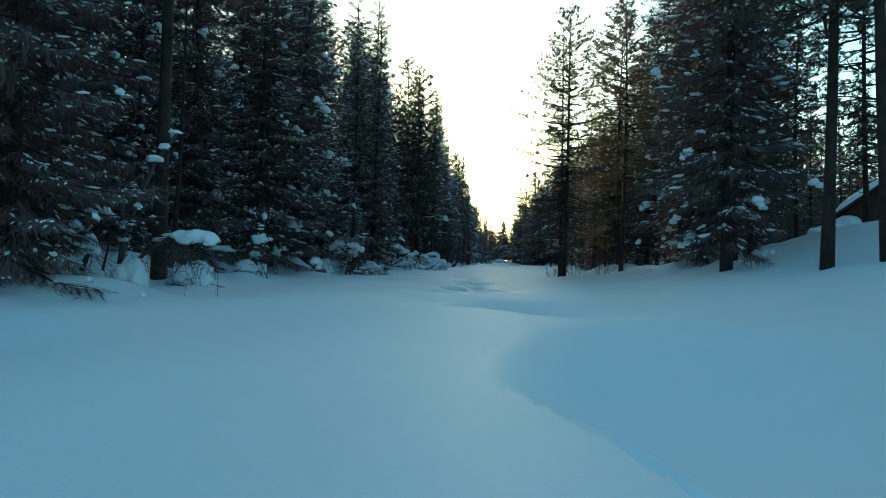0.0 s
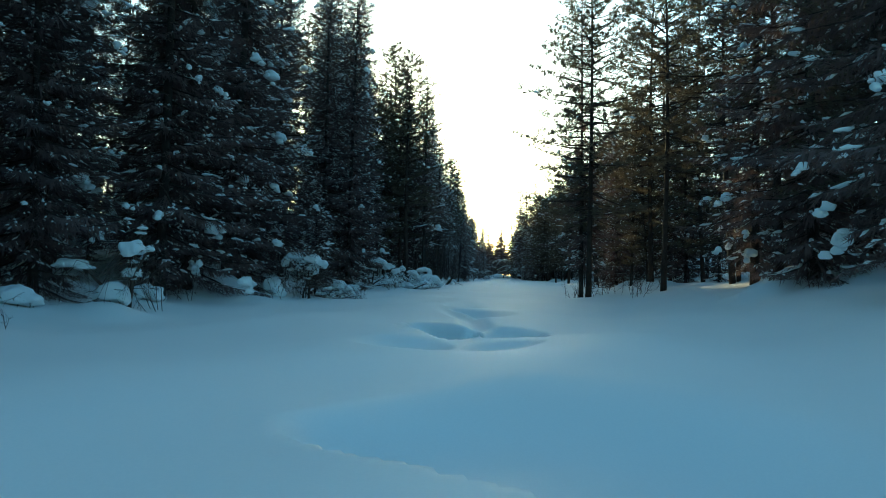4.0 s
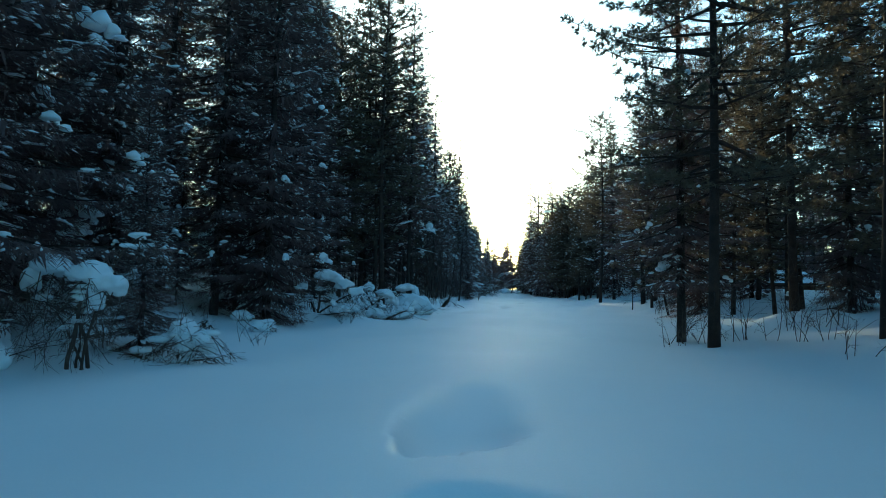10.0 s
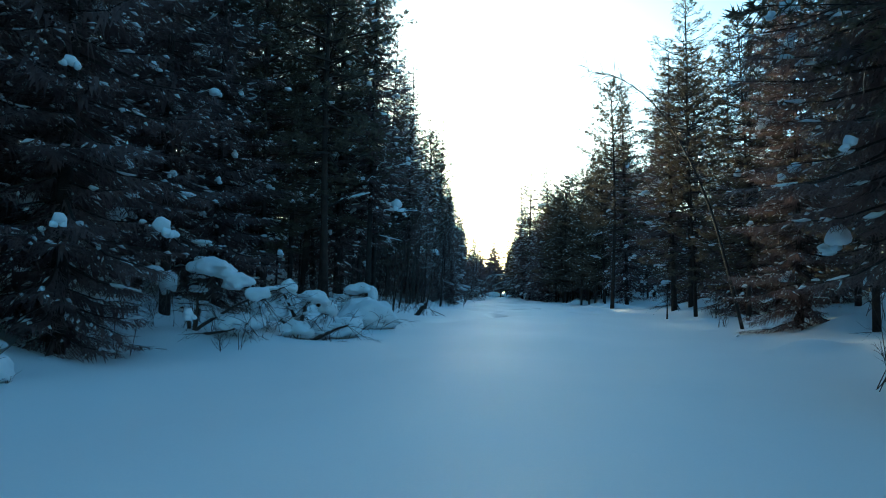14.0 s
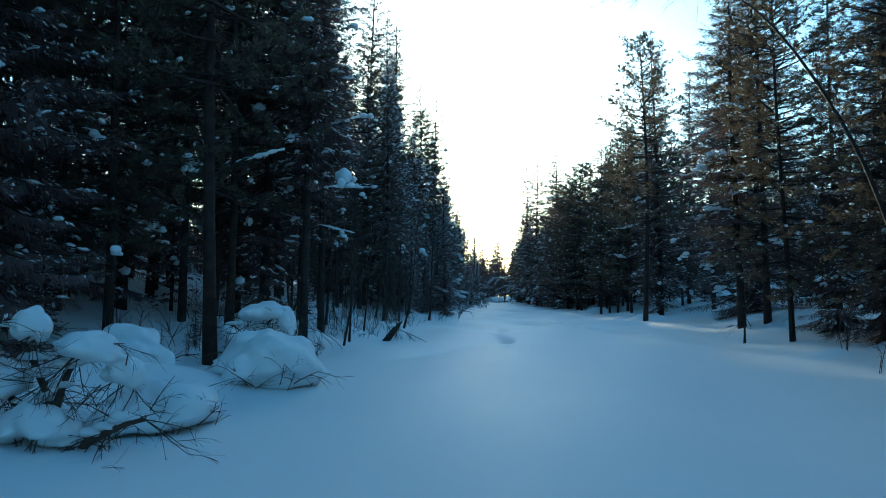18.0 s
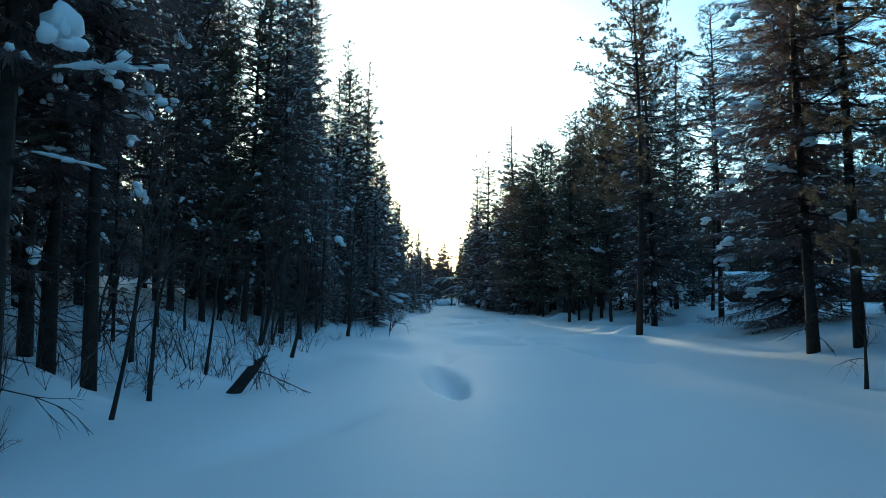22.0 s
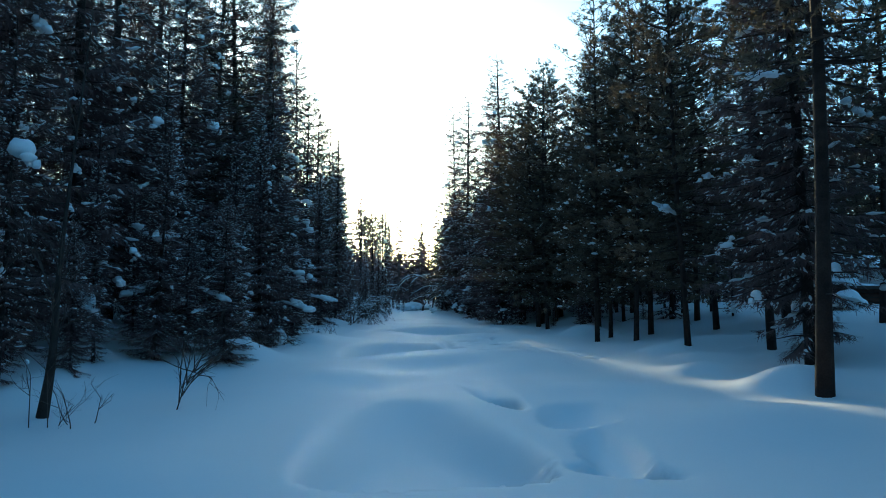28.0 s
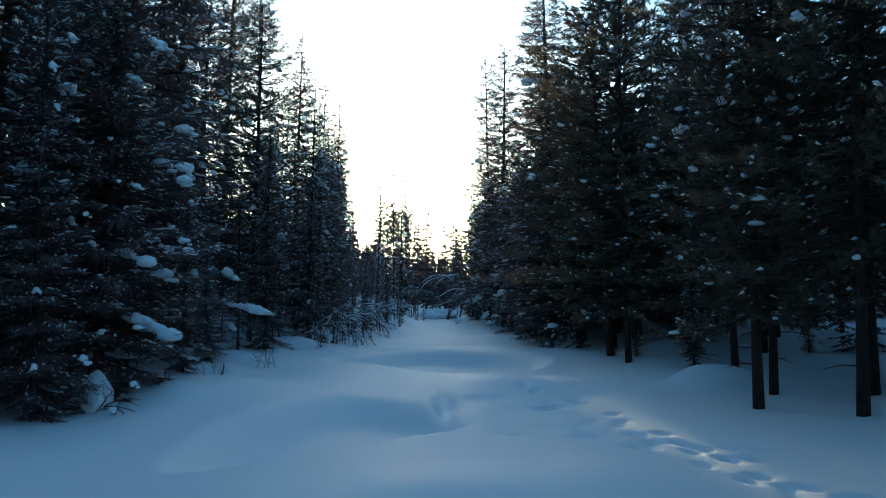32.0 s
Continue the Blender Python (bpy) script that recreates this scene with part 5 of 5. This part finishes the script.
make_birch(16, 0.69, 60.6, [(0, 0, 0), (0, 0, 1.0), (0.05, 0.1, 5.0)], 0.06, "slim upright birch trunk", 14)
make_birch(17, 0.88, 63.3, [(0, 0, 0), (-0.03, 0, 1.0), (0.0, 0.1, 5.0)], 0.05, "slim upright birch trunk", 14)
make_birch(13, -7.06, 12.5, [(0, 0, 0), (0.35, 0, 0.95), (0.55, 0, 1.45), (0.85, 0, 1.75)], 0.065, "leaning forked birch stem carrying snow", 12)
make_birch(14, -6.9, 13.0, [(0, 0, 0), (0.2, 0, 0.8), (0.1, 0, 1.6), (-0.2, 0.1, 2.2)], 0.03, "leaning forked birch stem carrying snow", 12)
make_birch(12, 10.3, 51.3, [(0, 0, 0), (0, 0, 0.8), (0.03, 0, 1.5)], 0.045, "thin dead sapling trunk in the snow", 4)
rs = random.Random(24)
for i in range(15):
    y = rs.uniform(50.5, 64)
    x = float(left_edge(y)) - rs.uniform(0.5, 3.6)
    if free(x, y, 0.35):
        lean, h = rs.uniform(-0.05, 0.22), rs.uniform(3.5, 5.5)
        make_birch(40 + i, x, y, [(0, 0, 0), (lean * 1.2 + rs.gauss(0, 0.08), rs.gauss(0, 0.1), 1.0), (lean * 2.4, rs.gauss(0, 0.2), 2.2), (lean * h, 0.3, h)],
                   rs.uniform(0.03, 0.055), "slim dark birch stem leaning out from the bank", 22)


def make_arch(seed, x, y, span, rise, turn, n):
    """Young birches bent to the ground by snow, with a tangle of frosted twigs."""
    rnd = random.Random(seed)
    root = new("arched_birch")
    root.matrix_basis = pose(x, y, gz(x, y) - 0.1, 0, 0, turn)
    for k in range(n):
        g, cap = Geo(), Geo()
        sp, ri, oy = span * rnd.uniform(0.5, 1.15), rise * rnd.uniform(0.45, 1.1), rnd.uniform(-0.8, 0.8)
        ox, skew = rnd.uniform(-0.7, 0.7), rnd.uniform(-0.9, 0.9)
        pts = [Vector((ox + sp * (1 - math.cos(math.pi * t * 0.85)) / 2 + rnd.gauss(0, 0.03), oy + skew * t, ri * math.sin(math.pi * t * 0.85) ** 0.8 + rnd.gauss(0, 0.03))) for t in [i / 11 for i in range(12)]]
        g.tube(pts, [0.03 * (1 - 0.7 * i / 11) for i in range(12)], 5)
        for i in range(18):
            j = rnd.randint(3, 11)
            d = Vector((rnd.gauss(0.3, 0.6), rnd.gauss(0, 0.6), rnd.gauss(-0.4, 0.5))).normalized()
            twig_tree(g, rnd, pts[j], d, rnd.uniform(0.3, 0.8), 0.008, 1, 0.4, 0.1)
            cap.fleck(pts[j] + d * 0.2 + Vector((0, 0, 0.02)), d, rnd.uniform(0.15, 0.4), 0.02, 0.02)
        st = part("stem", g, M_TWIG, root)
        cap.tube([p + Vector((0, 0, 0.025)) for p in pts[2:10]], [rnd.uniform(0.006, 0.034) for i in range(8)], 6)
        part("snow_strip", cap, M_CLUMP, st, smooth=True)
    return tagged(root, "young birches bent into arches under snow", "tree", "snow-bent birches")


make_arch(1, 10.2, 103.5, 3.6, 2.0, -15, 6)
make_arch(2, 8.4, 106.5, 4.0, 2.6, 0, 6)
make_arch(3, 6.6, 107.5, 3.2, 2.2, 10, 3)
make_arch(4, 4.7, 85.0, 1.5, 1.1, -10, 5)
make_arch(5, 5.3, 88.5, 1.6, 1.3, 15, 5)
make_arch(6, -3.95, 32.6, 0.9, 0.35, -20, 1)
make_mound(30, 9.4, 105.8, 1.1, 0.8, 0.6)
make_mound(31, 6.4, 108.5, 1.2, 0.8, 0.7)


# ---- cabins ----
def snow_slab(g, pts_low, thick, rnd):
    """A rounded blanket of snow on a roof: rows of points along the eaves, swept over the ridge."""
    b = len(g.v)
    rows, cols = len(pts_low), len(pts_low[0])
    for r, row in enumerate(pts_low):
        for c, p in enumerate(row):
            e = min(r, rows - 1 - r, c, cols - 1 - c)
            h = thick * (0.0 if e == 0 else 0.72 if e == 1 else 1.0) * (1 + 0.12 * noise.noise((p[0] * 0.9, p[1] * 0.9, 3.0)))
            g.v.append(Vector((p[0], p[1], p[2] + h)))
    for r in range(rows - 1):
        for c in range(cols - 1):
            o = b + r * cols + c
            g.f.append((o, o + 1, o + cols + 1, o + cols))
    u = len(g.v)
    for row in pts_low:
        for p in row:
            g.v.append(Vector((p[0], p[1], p[2] - 0.01)))
    for r in range(rows - 1):
        for c in range(cols - 1):
            o = u + r * cols + c
            g.f.append((o, o + cols, o + cols + 1, o + 1))


def make_cabin(x, y, w, d, eave, ridge, turn, thick, label, window=True, ridge_along_x=True, base=None):
    rnd = random.Random(int(x * 10))
    root = new("log_cabin")
    root.matrix_basis = pose(x, y, base if base is not None else gz(x, y) - 0.3, 0, 0, turn)
    t = 0.14
    for name, bx in (("wall", (0, 0, -0.5, w, t, eave)), ("wall", (0, d - t, -0.5, w, d, eave)), ("wall", (0, t, -0.5, t, d - t, eave)), ("wall", (w - t, t, -0.5, w, d - t, eave))):
        g = Geo()
        x0, y0, z0, x1, y1, z1 = bx
        g.box(x0 + 0.02, y0 + 0.02, z0, x1 - 0.02, y1 - 0.02, z1)
        wall = part(name, g, M_DARK, root)
        z = z0
        while z < z1 - 0.05:
            g = Geo()
            r = 0.086
            if x1 - x0 > y1 - y0:
                ym = (y0 + y1) / 2
                g.tube([Vector((x0 - 0.1, ym, z + r)), Vector((x1 + 0.1, ym, z + r))], [r, r], 8)
            else:
                xm = (x0 + x1) / 2
                g.tube([Vector((xm, y0 - 0.2, z + r)), Vector((xm, y1 + 0.2, z + r))], [r, r], 8)
            part("log", g, M_CABIN, wall, smooth=True)
            z += 0.165
    over = 0.45
    cols, rows = 13, 11
    low = []
    for r in range(rows):
        row = []
        for c in range(cols):
            px, py = -over + (w + 2 * over) * c / (cols - 1), -over + (d + 2 * over) * r / (rows - 1)
            s = abs(2 * r / (rows - 1) - 1) if ridge_along_x else abs(2 * c / (cols - 1) - 1)
            row.append((px, py, ridge + (eave - 0.15 - ridge) * s))
        low.append(row)
    g = Geo()
    b = 0
    for row in low:
        g.v += [Vector(p) for p in row]
    n = len(g.v)
    for row in low:
        g.v += [Vector((p[0], p[1], p[2] - 0.10)) for p in row]
    for r in range(rows - 1):
        for c in range(cols - 1):
            o = r * cols + c
            g.f += [(o, o + 1, o + cols + 1, o + cols), (n + o, n + o + cols, n + o + cols + 1, n + o + 1)]
    for r in range(rows - 1):
        for c in (0, cols - 1):
            o = r * cols + c
            g.f.append((o, o + cols, n + o + cols, n + o))
    for c in range(cols - 1):
        for r in (0, rows - 1):
            o = r * cols + c
            g.f.append((o, o + 1, n + o + 1, n + o))
    roof = part("roof", g, M_DARK, root)
    gables = Geo()
    if ridge_along_x:
        for gx in (0.0, w - t):
            bb = len(gables.v)
            gables.v += [Vector(p) for p in ((gx, 0, eave), (gx, d, eave), (gx, d / 2, ridge - 0.1), (gx + t, 0, eave), (gx + t, d, eave), (gx + t, d / 2, ridge - 0.1))]
            gables.f += [(bb, bb + 1, bb + 2), (bb + 3, bb + 5, bb + 4), (bb, bb + 2, bb + 5, bb + 3), (bb + 1, bb + 4, bb + 5, bb + 2)]
    else:
        for gy in (0.0, d - t):
            bb = len(gables.v)
            gables.v += [Vector(p) for p in ((0, gy, eave), (w, gy, eave), (w / 2, gy, ridge - 0.1), (0, gy + t, eave), (w, gy + t, eave), (w / 2, gy + t, ridge - 0.1))]
            gables.f += [(bb, bb + 1, bb + 2), (bb + 3, bb + 5, bb + 4), (bb, bb + 2, bb + 5, bb + 3), (bb + 1, bb + 4, bb + 5, bb + 2)]
    part("gable_wall", gables, M_CABIN, root)
    g = Geo()
    snow_slab(g, [[(p[0] * 1.02, p[1] * 1.02, p[2] + 0.005) for p in row] for row in low], thick, rnd)
    part("roof_snow", g, M_CLUMP, roof, "thick blanket of snow", True)
    if window:
        wx, wz, ww, wh = w * 0.55, eave - 0.95, 0.6, 0.6
        fr = Geo()
        fr.box(wx - 0.08, -0.08, wz - 0.08, wx + ww + 0.08, 0.0, wz)
        fr.box(wx - 0.08, -0.08, wz + wh, wx + ww + 0.08, 0.0, wz + wh + 0.08)
        fr.box(wx - 0.08, -0.08, wz, wx, 0.0, wz + wh)
        fr.box(wx + ww, -0.08, wz, wx + ww + 0.08, 0.0, wz + wh)
        f = part("window_frame", fr, M_TRIM, root, "pale painted frame")
        p = Geo()
        p.box(wx, -0.045, wz, wx + ww, -0.03, wz + wh)
        part("pane", p, M_GLASS, f)
    return tagged(root, label, "cabin", "cabins by the stream")


make_cabin(20.7, 73.6, 2.9, 2.6, 1.0, 1.15, -6, 0.75, "small dark log cabin under a thick snow roof", False, True, 2.75)
make_cabin(24.0, 67.8, 4.6, 3.4, 1.0, 1.15, -6, 0.75, "long dark log cabin with snow heaped on its roof", False, True, 2.75)
make_cabin(16.7, 26.8, 2.8, 3.4, 1.35, 2.6, -36, 0.4, "dark red cabin with a snowy gable roof and white window", True, False, 3.15)


def make_woodpile(x, y, w):
    root = new("wood_pile")
    root.location = (x, y, gz(x, y) - 0.05)
    rnd = random.Random(8)
    for r in range(4):
        for c in range(int(w / 0.17)):
            g = Geo()
            rr = rnd.uniform(0.065, 0.085)
            cx, cz = 0.1 + c * 0.17 + (0.085 if r % 2 else 0), 0.09 + r * 0.15
            g.tube([Vector((cx, 0, cz)), Vector((cx, 0.6, cz))], [rr, rr], 8)
            part("log", g, M_DARK, root)
    g = Geo()
    g.lump((w / 2, 0.3, 0.78), w * 0.58, 0.55, 0.26, rnd, 0, 10, 20)
    part("snow_cap", g, M_CLUMP, root, "thick snow cap", True)
    tagged(root, "stack of dark firewood logs under a snow cap", "wood pile")


make_woodpile(22.0, 70.6, 1.6)
make_mound(40, 15.7, 26.0, 0.9, 0.8, 1.0, 0, 0, "heap of snow beside the cabin wall")
make_mound(41, 16.8, 26.6, 0.9, 0.8, 1.3, 0, 0, "heap of snow beside the cabin wall")
make_mound(42, 19.2, 71.8, 0.5, 0.4, 0.5, 0, 0, "small snow-capped post stub by the cabins")
